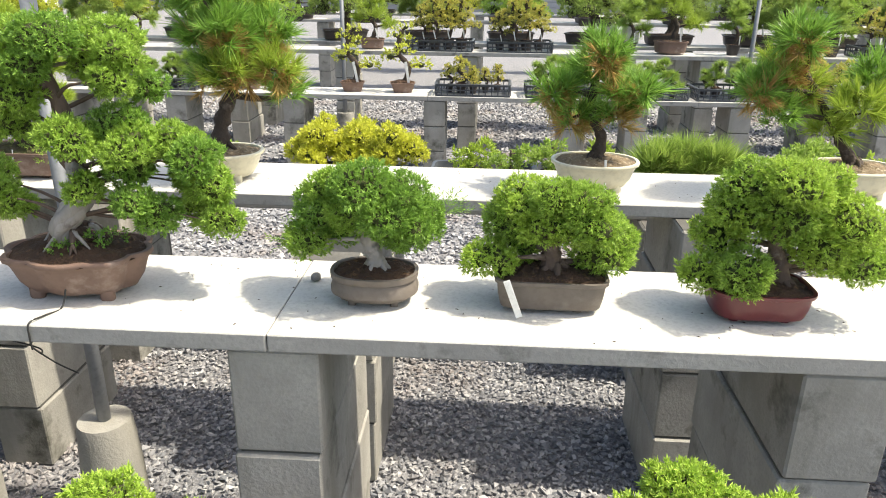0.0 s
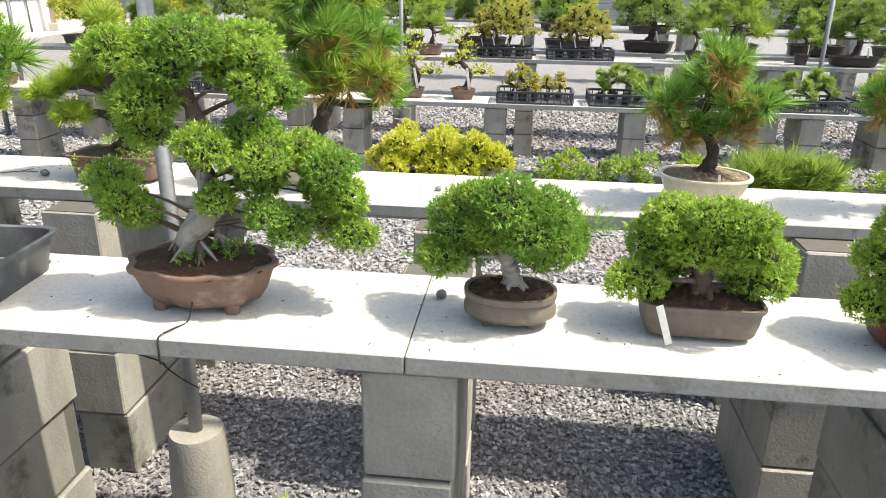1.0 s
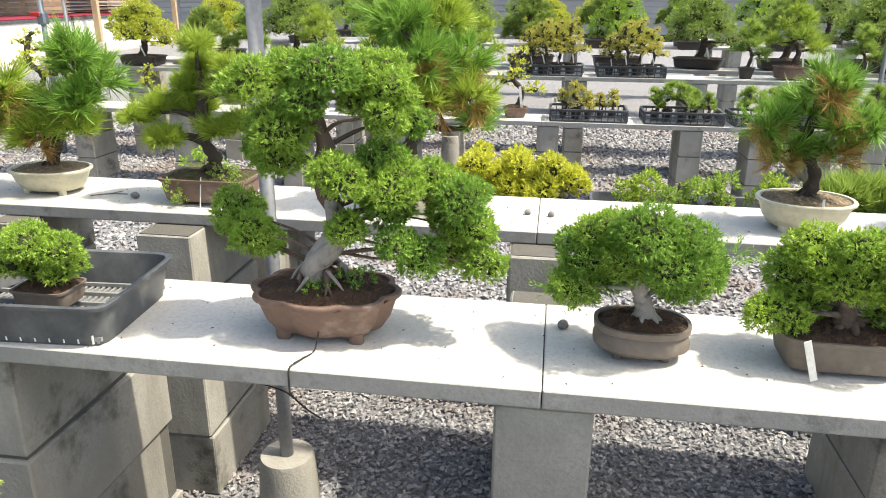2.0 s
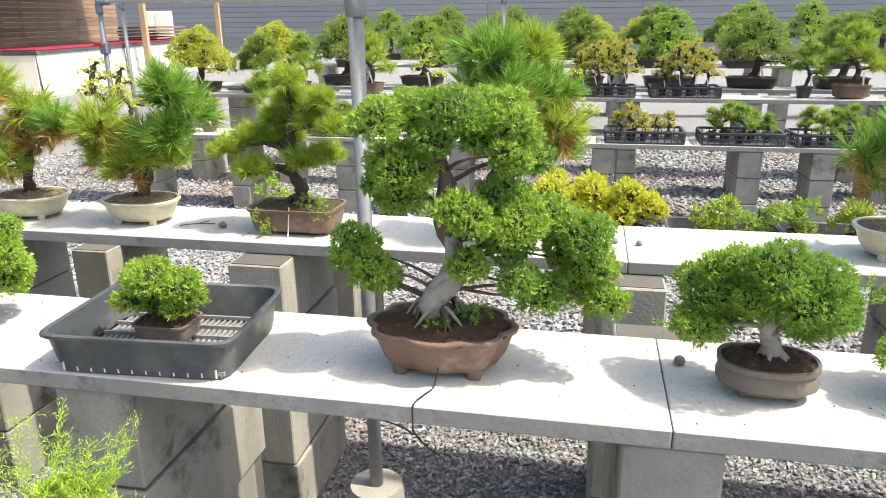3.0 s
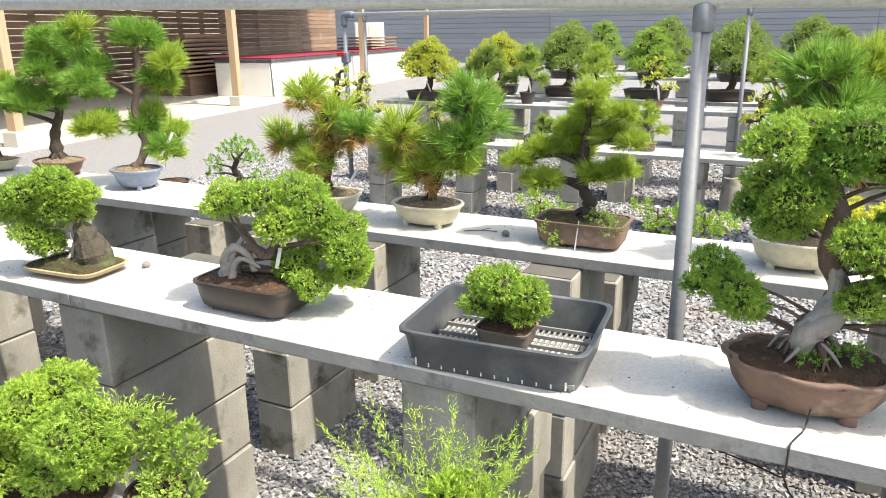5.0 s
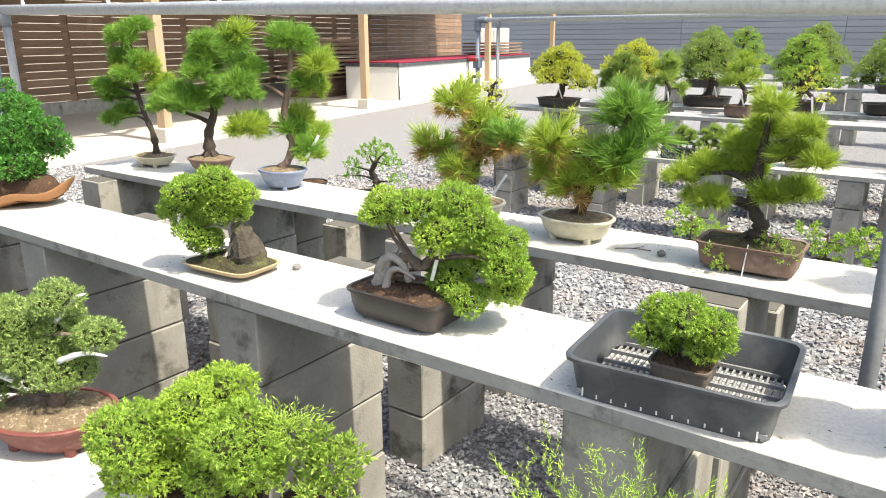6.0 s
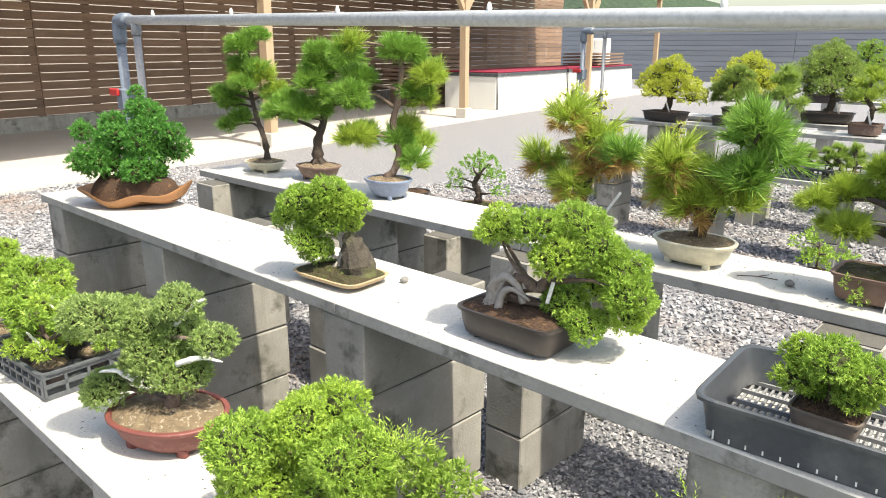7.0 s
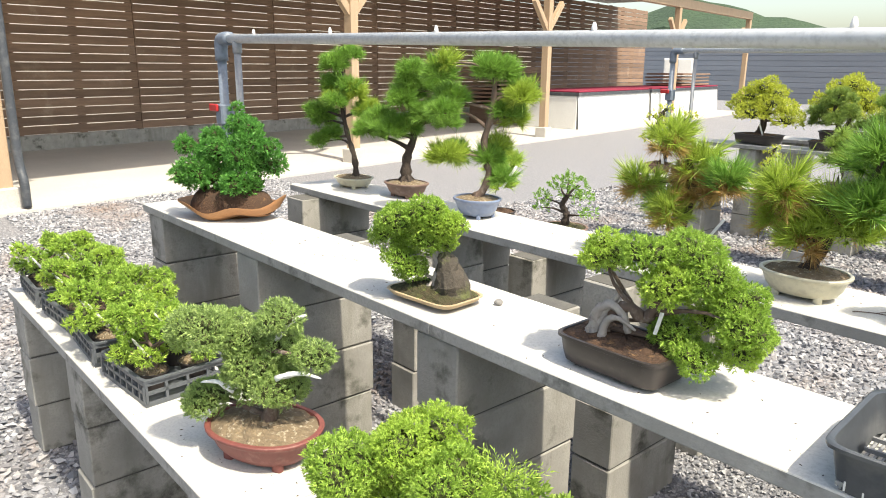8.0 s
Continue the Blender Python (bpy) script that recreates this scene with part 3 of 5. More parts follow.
for u, w, z0, n in ((12.4, -2.75, 0.5, 10), (19.0, -1.0, 0.93, 4)):
    ob = thing("board_stack", "stack of brown stained wooden boards", "boards", SHED @ pose(w, u, 0))
    for k in range(n):
        part("board", stack_board, M_WOOD, ob, m=pose(0.02 * math.sin(k * 3), 0.03 * math.cos(k * 2), z0 + k * 0.095))
    part("trestle", box(-0.45, 0.45, -0.9, 0.9, 0.882 if z0 > 0.8 else 0.045, z0 - 0.024, 0.006), M_WOOD, ob)

# Grey siding far behind, a hut and wooded hills
siding = thing("wall_grey", "long grey wall of horizontal siding boards", "wall", pose(-34.5, 33, 0, 0, 0, -4), kind="structure")
board_me = bpy.data.meshes.new("siding_board")
bm = box(0, 6, -0.03, 0.03, 0, 0.205, 0.006)
bm.to_mesh(board_me)
bm.free()
for i in range(15):
    for k in range(13):
        part("siding_board", board_me, M_GREYWALL, siding, m=pose(i * 6.01, 0.012 * (k % 2), k * 0.215, 3, 0, 0))
part("backing", box(0, 90, 0.06, 0.2, 0, 2.75), M_GREYWALL, siding)
hills = bpy.data.meshes.new("hills")
hv, hf = [], []
for i in range(61):
    xx = -140 + i * 4.6
    hh = 6.6 + 10.0 * math.exp(-((xx + 98) / 28) ** 2) + 0.6 * math.sin(i * 0.9) + 0.4 * math.sin(i * 2.3)
    hv += [(xx, 150, 0), (xx, 154, hh * 0.6), (xx, 165, hh)]
for i in range(60):
    for k in range(2):
        a = i * 3 + k
        hf.append((a, a + 3, a + 4, a + 1))
hills.from_pydata(hv, [], hf)
hill_ob = part("backdrop", hills, M_HILL)
tagged(hill_ob, "distant wooded green hills", "hills", kind="structure")

# ---- benches ----
SLAB_LEN, SEAM = 1.9035, -0.163


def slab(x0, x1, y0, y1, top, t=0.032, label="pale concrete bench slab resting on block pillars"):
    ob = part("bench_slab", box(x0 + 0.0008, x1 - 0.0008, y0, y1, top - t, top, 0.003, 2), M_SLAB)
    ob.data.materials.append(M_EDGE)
    # Sides and underside take the darker tone that carries their shade
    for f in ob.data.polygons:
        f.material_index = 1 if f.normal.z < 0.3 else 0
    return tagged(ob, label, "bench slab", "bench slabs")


BLOCK_ME = {}


def pillar(x, y, top, w=0.148, length=0.39, course=0.2, label="stacked grey concrete block pillar on the gravel"):
    """Blocks laid one on another under a bench; x is the near end of its right face."""
    ob = thing("block_pillar", label, "pillar", pose(x, y, 0), "pillars under the benches")
    n = int(round(top / course))
    hgt = top / n
    key = (round(w, 3), round(length, 3), round(hgt, 4))
    if key not in BLOCK_ME:
        me = bpy.data.meshes.new("block")
        b = box(-w / 2, w / 2, 0, length, 0.003, hgt - 0.003, 0.004)
        b.to_mesh(me)
        b.free()
        BLOCK_ME[key] = me
    for k in range(n):
        j = 0.003 * math.sin(k * 2.7 + x * 9)
        part("block", BLOCK_ME[key], M_BLOCK, ob, m=pose(j, 0.004 * math.cos(k * 1.9 + x * 5), k * hgt, 0, 0, 0.5 * math.sin(k * 3 + x)))
    part("mortar", box(-w / 2 + 0.006, w / 2 - 0.006, 0.008, length - 0.008, 0.0, top - 0.001), M_MORTAR, ob)
    return ob


def bench(y0, top, x_end, seams, width=0.29, t=0.032, pillars=(), py=0.01, plen=0.39, w=0.148):
    edges = [x_end] + list(seams)
    for a, b in zip(edges[:-1], edges[1:]):
        slab(a, b, y0, y0 + width, top, t)
    for px in pillars:
        pillar(px, y0 + py, top - t - 0.001, w, plen)


SEAMS = [SEAM + SLAB_LEN * k for k in (-1, 0, 1, 2)]
PX = [-3.86, -3.02, -2.055, -1.115, -0.16, 0.74, 1.70, 2.6, 3.5]
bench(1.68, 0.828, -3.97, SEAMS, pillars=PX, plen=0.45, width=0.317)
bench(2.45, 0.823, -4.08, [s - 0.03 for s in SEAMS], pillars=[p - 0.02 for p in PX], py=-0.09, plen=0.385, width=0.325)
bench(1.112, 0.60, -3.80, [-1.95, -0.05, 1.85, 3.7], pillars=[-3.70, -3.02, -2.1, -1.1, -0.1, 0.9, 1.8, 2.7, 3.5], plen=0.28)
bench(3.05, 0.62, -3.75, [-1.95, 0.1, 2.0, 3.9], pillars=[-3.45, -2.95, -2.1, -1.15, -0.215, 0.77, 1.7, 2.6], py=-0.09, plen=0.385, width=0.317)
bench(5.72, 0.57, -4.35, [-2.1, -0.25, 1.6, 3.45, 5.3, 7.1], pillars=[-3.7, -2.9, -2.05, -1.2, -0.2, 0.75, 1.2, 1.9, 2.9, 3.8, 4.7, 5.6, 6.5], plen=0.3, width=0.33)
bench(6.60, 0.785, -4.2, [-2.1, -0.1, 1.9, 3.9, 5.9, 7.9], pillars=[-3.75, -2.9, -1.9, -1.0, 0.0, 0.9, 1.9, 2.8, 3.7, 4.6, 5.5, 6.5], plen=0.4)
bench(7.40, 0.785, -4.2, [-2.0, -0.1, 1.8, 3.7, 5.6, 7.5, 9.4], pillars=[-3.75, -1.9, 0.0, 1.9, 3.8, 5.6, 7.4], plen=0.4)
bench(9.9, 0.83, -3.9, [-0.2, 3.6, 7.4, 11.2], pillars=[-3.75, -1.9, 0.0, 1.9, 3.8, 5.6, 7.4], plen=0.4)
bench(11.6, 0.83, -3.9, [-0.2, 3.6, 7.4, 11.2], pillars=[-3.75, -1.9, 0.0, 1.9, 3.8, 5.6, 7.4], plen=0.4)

# ---- pipe frame over the benches ----


def pipe(ob, name, pts, r, material=M_PIPE, sides=14, label=""):
    return part(name, tubes([(pts, [r] * len(pts))], sides), material, ob, label)


def rail_frame(y, z, x0, x1, posts, name_label, fall=0.0):
    """A rail on posts that falls by that much a metre from its piped end."""
    ob = thing("pipe_frame", name_label, "pipe frame", pose(0, y, 0))
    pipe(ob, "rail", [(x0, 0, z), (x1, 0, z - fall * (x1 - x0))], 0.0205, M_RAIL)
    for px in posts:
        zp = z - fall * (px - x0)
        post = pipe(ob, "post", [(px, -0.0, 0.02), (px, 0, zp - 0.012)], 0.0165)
        part("collar", turned([(0.9, 0), (1, 0.004), (1, 0.05), (0.9, 0.054)], 0.0215, 0.0215, 2, 18), M_PIPE, post, "clamp collar", pose(px, 0, zp - 0.065))
        if px > -4:
            part("footing", turned([(1.18, 0.0), (1.12, 0.16), (1.0, 0.275), (0.95, 0.287)], 0.068, 0.068, 2, 28), M_BLOCK, post, "round concrete footing", pose(px, 0, 0))
    part("elbow", tubes([(smooth_line([(x0 - 0.07, 0, z - 0.10), (x0 - 0.07, 0, z - 0.02), (x0 - 0.05, 0, z), (x0 + 0.03, 0, z)], 10), [0.031] * 10)], 12), M_PVC, ob, "grey plastic elbow")
    down = pipe(ob, "down_pipe", [(x0 - 0.07, 0, 0.02), (x0 - 0.07, 0, z - 0.06)], 0.022, M_PVC, label="blue-grey plastic water pipe")
    part("valve", box(-0.035, 0.035, -0.035, 0.035, 1.12, 1.22, 0.008), M_PVC, down, "grey valve body", pose(x0 - 0.07, 0, 0))
    part("handle", box(-0.075, 0.012, -0.05, -0.036, 1.185, 1.22, 0.005), M_RED, down, "red valve handle", pose(x0 - 0.07, 0, 0))
    return ob


frame_near = rail_frame(2.203, 1.524, -4.17, 3.4, [-4.07, -0.779, 2.5], "galvanised pipe frame with plastic water pipe at its end", 0.0185)
for k in range(9):
    part("nozzle", turned([(0.8, 0), (1.0, 0.006), (0.6, 0.018), (0.3, 0.022)], 0.008, 0.008, 2, 10), M_WHITE, frame_near, "small white sprinkler nozzle", pose(-3.9 + k * 0.62, 0, 1.543 - 0.0185 * (0.27 + k * 0.62)))
rail_frame(6.6, 1.555, -4.45, 9.5, [-4.3, -1.0, 2.2, 5.4, 8.6], "galvanised pipe frame over the far benches")

# ---- gravel ----


def gravel(x0, x1, y0, y1, step, seed, size):
    rng = np.random.default_rng(seed)
    nx, ny = int((x1 - x0) / step), int((y1 - y0) / step)
    gx, gy = np.meshgrid(np.arange(nx), np.arange(ny))
    n = nx * ny
    c = np.stack([x0 + (gx.ravel() + rng.uniform(-0.45, 0.45, n) + 0.5) * step, y0 + (gy.ravel() + rng.uniform(-0.45, 0.45, n) + 0.5) * step, rng.uniform(0.0, 0.012, n)], 1)
    base = np.array([(1, 0, 0), (-1, 0, 0), (0, 1, 0), (0, -1, 0), (0, 0, 1), (0, 0, -1)], float)
    tri = np.array([(0, 2, 4), (2, 1, 4), (1, 3, 4), (3, 0, 4), (2, 0, 5), (1, 2, 5), (3, 1, 5), (0, 3, 5)])
    v = base[None] * rng.uniform(0.55, 1.0, (n, 6, 1)) + rng.normal(0, 0.22, (n, 6, 3))
    v *= (size * rng.uniform(0.65, 1.3, n))[:, None, None] * np.array((1, 0.8, 0.6))
    th, ti = rng.uniform(0, 6.28, n), rng.normal(0, 0.5, n)
    ct, st, ci, si = np.cos(th)[:, None], np.sin(th)[:, None], np.cos(ti)[:, None], np.sin(ti)[:, None]
    x, y, z = v[..., 0], v[..., 1], v[..., 2]
    y, z = y * ci - z * si, y * si + z * ci
    v = np.stack([x * ct - y * st, x * st + y * ct, z], -1) + c[:, None, :]
    f = tri[None] + (np.arange(n) * 6)[:, None, None]
    return v.reshape(-1, 3), f.reshape(-1, 3)


M_GRAVEL = bpy.data.materials.new("gravel_stone")
M_GRAVEL.use_nodes = True
gnt = M_GRAVEL.node_tree
ggeo = gnt.nodes.new("ShaderNodeNewGeometry")
gcr = gnt.nodes.new("ShaderNodeValToRGB")
gcr.color_ramp.elements[0].color, gcr.color_ramp.elements[1].color = (0.13, 0.138, 0.155, 1), (0.43, 0.425, 0.43, 1)
gmid = gcr.color_ramp.elements.new(0.6)
gmid.color = (0.28, 0.28, 0.295, 1)
gnt.links.new(ggeo.outputs["Random Per Island"], gcr.inputs[0])
gcol = ramp_mix(gnt, levels(gnt, noise_at(gnt, 1.3, 4), 0.5, 0.72), gcr.outputs[0], (0.24, 0.19, 0.165))
gnt.links.new(gcol, gnt.nodes["Principled BSDF"].inputs["Base Color"])
gnt.nodes["Principled BSDF"].inputs["Roughness"].default_value = 0.85
zones = [(-2.4, 1.6, 1.9, 3.6, 0.0165, 0.0125), (-4.4, -2.4, 1.9, 3.6, 0.024, 0.017), (-7.5, -2.2, -0.2, 1.9, 0.03, 0.021), (-2.4, 3.0, 3.6, 5.6, 0.028, 0.02),
         (-9.3, -4.4, 1.9, 5.0, 0.03, 0.021), (-6.0, -2.4, 3.6, 7.5, 0.033, 0.023), (1.6, 3.0, 1.9, 3.6, 0.03, 0.021), (-2.4, 4.5, 5.6, 9.6, 0.042, 0.028), (-6.0, -2.4, 7.5, 9.6, 0.042, 0.028)]
for k, (x0, x1, y0, y1, st, sz) in enumerate(zones):
    v, f = gravel(x0, x1, y0, y1, st, 70 + k, sz)
    tagged(part("gravel", mesh_of("gravel", v, f), M_GRAVEL), "loose grey crushed stones covering the yard", "gravel", kind="stuff")

cabinet = thing("storage_cabinet", "white steel storage cabinet standing by the shed", "cabinet", pose(-16.8, 27, 0, 0, 0, 20))
part("body", box(-0.55, 0.55, -0.3, 0.3, 0.05, 1.75, 0.012), M_CLOTH, cabinet)
for s in (-1, 1):
    d = part("door", box(-0.25, 0.25, -0.02, 0.0, 0.1, 1.7, 0.008), M_WHITE, cabinet, m=pose(0.265 * s, -0.302, 0))
    part("handle", box(-0.015, 0.015, -0.035, -0.021, 0.85, 1.05, 0.004), M_PIPE, d, "grey handle", pose(-0.2 * s, 0, 0))

# ---- bonsai on the front bench ----
BT = 0.828


def swollen(pd, f):
    return [(x, y, z, r * f) for x, y, z, r in pd]

J = "bonsai on the front bench"

ob, rg = potted("bonsai", "tall juniper bonsai with twisted trunk in lobed brown oval pot", -0.53, 1.825, BT, "bowl", 0.124, 0.09, 0.08, M_BROWNPOT, power=2.2, lobes=8, depth=0.11, seed=11, group=J, mound=0.02)
rows = [(-0.078, 0.415, 0.039), (-0.028, 0.428, 0.044), (0.025, 0.433, 0.046), (0.077, 0.425, 0.046), (0.118, 0.405, 0.037), (-0.002, 0.394, 0.033), (0.064, 0.385, 0.039), (0.112, 0.37, 0.035), (0.139, 0.347, 0.028),
        (-0.09, 0.347, 0.04), (-0.051, 0.341, 0.04), (-0.108, 0.308, 0.031), (-0.068, 0.295, 0.035), (0.047, 0.284, 0.04), (0.093, 0.289, 0.044), (0.132, 0.264, 0.039), (0.065, 0.238, 0.035), (0.113, 0.222, 0.037)]
low = [(0.054, 0.197, 0.029), (0.189, 0.257, 0.044), (0.233, 0.244, 0.037), (0.203, 0.198, 0.042), (0.243, 0.191, 0.039), (0.166, 0.155, 0.037), (0.213, 0.144, 0.037), (0.263, 0.136, 0.033), (0.134, 0.175, 0.033),
       (-0.154, 0.2, 0.037), (-0.114, 0.18, 0.04), (-0.176, 0.161, 0.026), (-0.095, 0.151, 0.029)]
pads = spread_pads(rows + low, rg, 0, 0.06)
trunk(ob, [(-0.009, 0, 0.085), (-0.014, -0.005, 0.12), (0.017, 0, 0.16), (0.025, 0.005, 0.2), (0.003, 0.0, 0.256), (0.012, 0.0, 0.316), (-0.009, 0.005, 0.365), (-0.002, 0.0, 0.414)], 0.022, 0.011, pads, rg, M_BARK, 10, 12, 0.0036)
bare = smooth_line([(-0.012, -0.012, 0.088), (-0.012, -0.018, 0.12), (0.014, -0.012, 0.155), (0.028, -0.006, 0.19), (0.012, -0.004, 0.24)], 24)
for k in range(5):
    twist = [p + Vector((math.cos(k * 1.257 + i * 0.2), math.sin(k * 1.257 + i * 0.2), 0)) * 0.012 * math.sin(0.3 + 2.6 * i / 23) for i, p in enumerate(bare)]
    part("deadwood", tubes([(twist, [0.003 + 0.0105 * math.sin(0.35 + 2.6 * i / 23) for i in range(24)])], 10, 0.1, rg), M_DEADWOOD, ob, "twisted grey strand of bare wood")
for k in range(22):
    a = rg.uniform(0, 6.28)
    e0, e1 = rg.uniform(0.012, 0.03), rg.uniform(0.04, 0.075)
    w_ = rg.uniform(-0.5, 0.5)
    line_ = smooth_line([(math.cos(a) * e0, math.sin(a) * e0, 0.118), (math.cos(a + w_ * 0.5) * (e0 + e1) / 2, math.sin(a + w_ * 0.5) * (e0 + e1) / 2, rg.uniform(0.098, 0.115)), (math.cos(a + w_) * e1, math.sin(a + w_) * e1 * 0.85, 0.084)], 8)
    part("root", tubes([(line_, [0.0042, 0.0042, 0.004, 0.0036, 0.0032, 0.0028, 0.002, 0.001])], 6, 0.25, rg), M_DEADWOOD if k % 3 == 0 else M_BARK, ob)
crown(ob, [(0.045, -0.02, 0.098, 0.022), (0.06, 0.01, 0.096, 0.02), (0.0, -0.045, 0.094, 0.018)], "broad", [L_PINE], rg, 3500, 0.012)
crown(ob, swollen(pads, 1.28), "juniper", [L_JUN, L_JUN, L_JUND], rg, 21000, 0.0094, flat=0.8, tuft=13)

ob, rg = potted("bonsai", "rounded juniper bonsai in brown drum-shaped oval pot", -0.012, 1.825, BT, "drum", 0.072, 0.054, 0.058, M_GREYPOT, power=2.4, seed=12, group=J)
rows = [(-0.01, 0.215, 0.044), (-0.06, 0.195, 0.042), (0.05, 0.195, 0.042), (-0.09, 0.15, 0.044), (-0.03, 0.17, 0.054), (0.04, 0.16, 0.05), (0.08, 0.145, 0.036), (-0.105, 0.11, 0.033), (-0.05, 0.12, 0.037), (0.045, 0.12, 0.038)]
pads = spread_pads(rows, rg, 0, 0.04)
trunk(ob, [(0.004, 0, 0.05), (0.0, 0, 0.085), (-0.008, 0, 0.11), (-0.01, 0, 0.17)], 0.018, 0.01, pads, rg, M_DEADWOOD, 6, 10, 0.005)
crown(ob, swollen(pads, 1.36), "juniper", [L_JUND, L_JUN, L_JUND], rg, 22000, 0.0094, flat=0.8, tuft=13)
crown(ob, [(0.115, 0, 0.165, 0.02), (-0.13, 0, 0.105, 0.02)], "spike", [L_JUND], rg, 12000, 0.035, wild=0.3)

ob, rg = potted("bonsai", "low juniper bonsai in grey-brown rectangular pot with white label", 0.287, 1.835, BT, "rect", 0.092, 0.058, 0.062, M_GREYPOT, power=7, seed=13, group=J)
rows = [(0.0, 0.195, 0.038), (-0.05, 0.18, 0.042), (0.05, 0.185, 0.042), (-0.075, 0.15, 0.042), (-0.01, 0.155, 0.05), (0.06, 0.15, 0.046), (0.1, 0.125, 0.037), (-0.105, 0.085, 0.036), (-0.06, 0.1, 0.04), (0.085, 0.09, 0.04)]
pads = spread_pads(rows, rg, 0, 0.04)
trunk(ob, [(0.006, 0, 0.05), (0.0, 0, 0.09), (-0.006, 0, 0.15)], 0.022, 0.012, pads, rg, M_BARK, 6, 10, 0.006)
crown(ob, swollen(pads, 1.36), "juniper", [L_JUN, L_JUNY, L_JUN], rg, 22000, 0.0094, flat=0.8, tuft=13)
tag(ob, -0.052, -0.068, 0.004, 8, -20, 6)

ob, rg = potted("bonsai", "leaning juniper bonsai in dark red glazed pot", 0.63, 1.825, BT, "rect", 0.082, 0.06, 0.056, M_REDPOT, power=4, seed=14, group=J)
rows = [(0.02, 0.235, 0.042), (-0.03, 0.22, 0.042), (0.06, 0.225, 0.042), (-0.04, 0.17, 0.047), (0.03, 0.18, 0.054), (0.1, 0.18, 0.047), (0.13, 0.14, 0.046), (0.155, 0.1, 0.038), (-0.06, 0.125, 0.038), (-0.09, 0.065, 0.036), (-0.045, 0.085, 0.04), (0.12, 0.085, 0.034), (0.07, 0.13, 0.046)]
pads = spread_pads(rows, rg, 0, 0.045)
trunk(ob, [(0.03, 0, 0.05), (0.03, 0, 0.09), (0.015, 0, 0.13), (0.02, 0, 0.18)], 0.018, 0.01, pads, rg, M_BARK, 5, 10, 0.006)
crown(ob, swollen(pads, 1.36), "juniper", [L_JUNY, L_JUN, L_JUNY], rg, 22000, 0.0094, flat=0.8, tuft=13)

ob, rg = potted("bonsai", "small juniper bonsai in brown square pot inside the tray", -1.025, 1.80, BT + 0.0165, "rect", 0.05, 0.04, 0.042, M_GREYPOT, power=7, seed=15, group=J, feet=0)
rows = [(-0.005, 0.125, 0.042), (-0.045, 0.112, 0.036), (0.04, 0.115, 0.036), (-0.005, 0.1, 0.042), (0.046, 0.085, 0.028), (-0.05, 0.085, 0.028), (-0.025, 0.07, 0.028), (0.028, 0.068, 0.026)]
pads = spread_pads(rows, rg, 0, 0.03)
trunk(ob, [(0, 0, 0.035), (0.0, 0, 0.09)], 0.01, 0.006, pads, rg, M_BARK, 4, 8, 0.004)
crown(ob, swollen(pads, 1.18), "juniper", [L_JUN, L_JUNY], rg, 24000, 0.0094, flat=0.8, tuft=13)

ob, rg = potted("bonsai", "windswept juniper bonsai with driftwood trunk in dark rectangular pot", -1.61, 1.80, BT, "rect", 0.118, 0.076, 0.068, M_DARKPOT, power=7, seed=16, group=J, feet=2)
rows = [(0.04, 0.255, 0.05), (0.11, 0.26, 0.05), (-0.05, 0.235, 0.048), (-0.09, 0.205, 0.034), (0.15, 0.215, 0.055), (0.09, 0.2, 0.05), (0.2, 0.175, 0.05), (0.23, 0.14, 0.05), (0.16, 0.135, 0.055), (0.09, 0.105, 0.046), (0.14, 0.07, 0.046), (0.21, 0.09, 0.05)]
pads = spread_pads(rows, rg, 8, 0.05, 0.02)
trunk(ob, [(-0.05, 0, 0.06), (-0.03, -0.01, 0.11), (0.01, -0.01, 0.14), (0.04, 0, 0.12), (0.06, 0.01, 0.16), (0.09, 0.015, 0.22)], 0.013, 0.009, pads, rg, M_BARK, 4, 10, 0.005)
part("deadwood", tubes([(smooth_line([(-0.055, -0.015, 0.058), (-0.06, -0.022, 0.1), (-0.035, -0.025, 0.135), (0.0, -0.02, 0.13), (0.02, -0.02, 0.09)], 16), [0.015 - 0.0006 * i for i in range(16)])], 9, 0.25, rg), M_DEADWOOD, ob, "bleached grey deadwood")
crown(ob, swollen(pads, 1.14), "juniper", [L_JUN, L_JUN, L_JUNY], rg, 20000, 0.0094, flat=0.8, tuft=13)
for line_, r_ in (([(-0.06, -0.01, 0.06), (-0.045, -0.02, 0.105), (-0.02, -0.012, 0.15), (-0.012, -0.01, 0.168)], 0.011), ([(-0.035, -0.03, 0.06), (-0.03, -0.026, 0.1), (0.0, -0.03, 0.118), (0.035, -0.02, 0.1)], 0.01), ([(-0.075, -0.02, 0.062), (-0.065, -0.026, 0.085), (-0.04, -0.02, 0.12)], 0.009)):
    part("deadwood", tubes([(smooth_line(line_, 14), [r_ * (1.15 - 0.07 * q) for q in range(14)])], 9, 0.22, rg), M_DEADWOOD, ob, "bleached grey deadwood")
tag(ob, 0.07, -0.01, 0.1, 0, 14, 50, 0.008, 0.045)

ob, rg = potted("bonsai", "juniper bonsai clinging to dark rock on a shallow sand-coloured tray", -2.19, 1.80, BT, "rect", 0.115, 0.075, 0.024, M_SANDPOT, M_MOSSY, power=6, turn=4, seed=17, group=J, mound=0.02, feet=2)
rock = tubes([(smooth_line([(0.055, 0.01, 0.02), (0.05, 0.01, 0.06), (0.035, 0.01, 0.1), (0.025, 0.01, 0.13)], 9), [0.055, 0.052, 0.047, 0.042, 0.037, 0.032, 0.026, 0.02, 0.012])], 11, 0.2, rg, False)
part("rock", rock, M_ROCK, ob, "dark mossy rock")
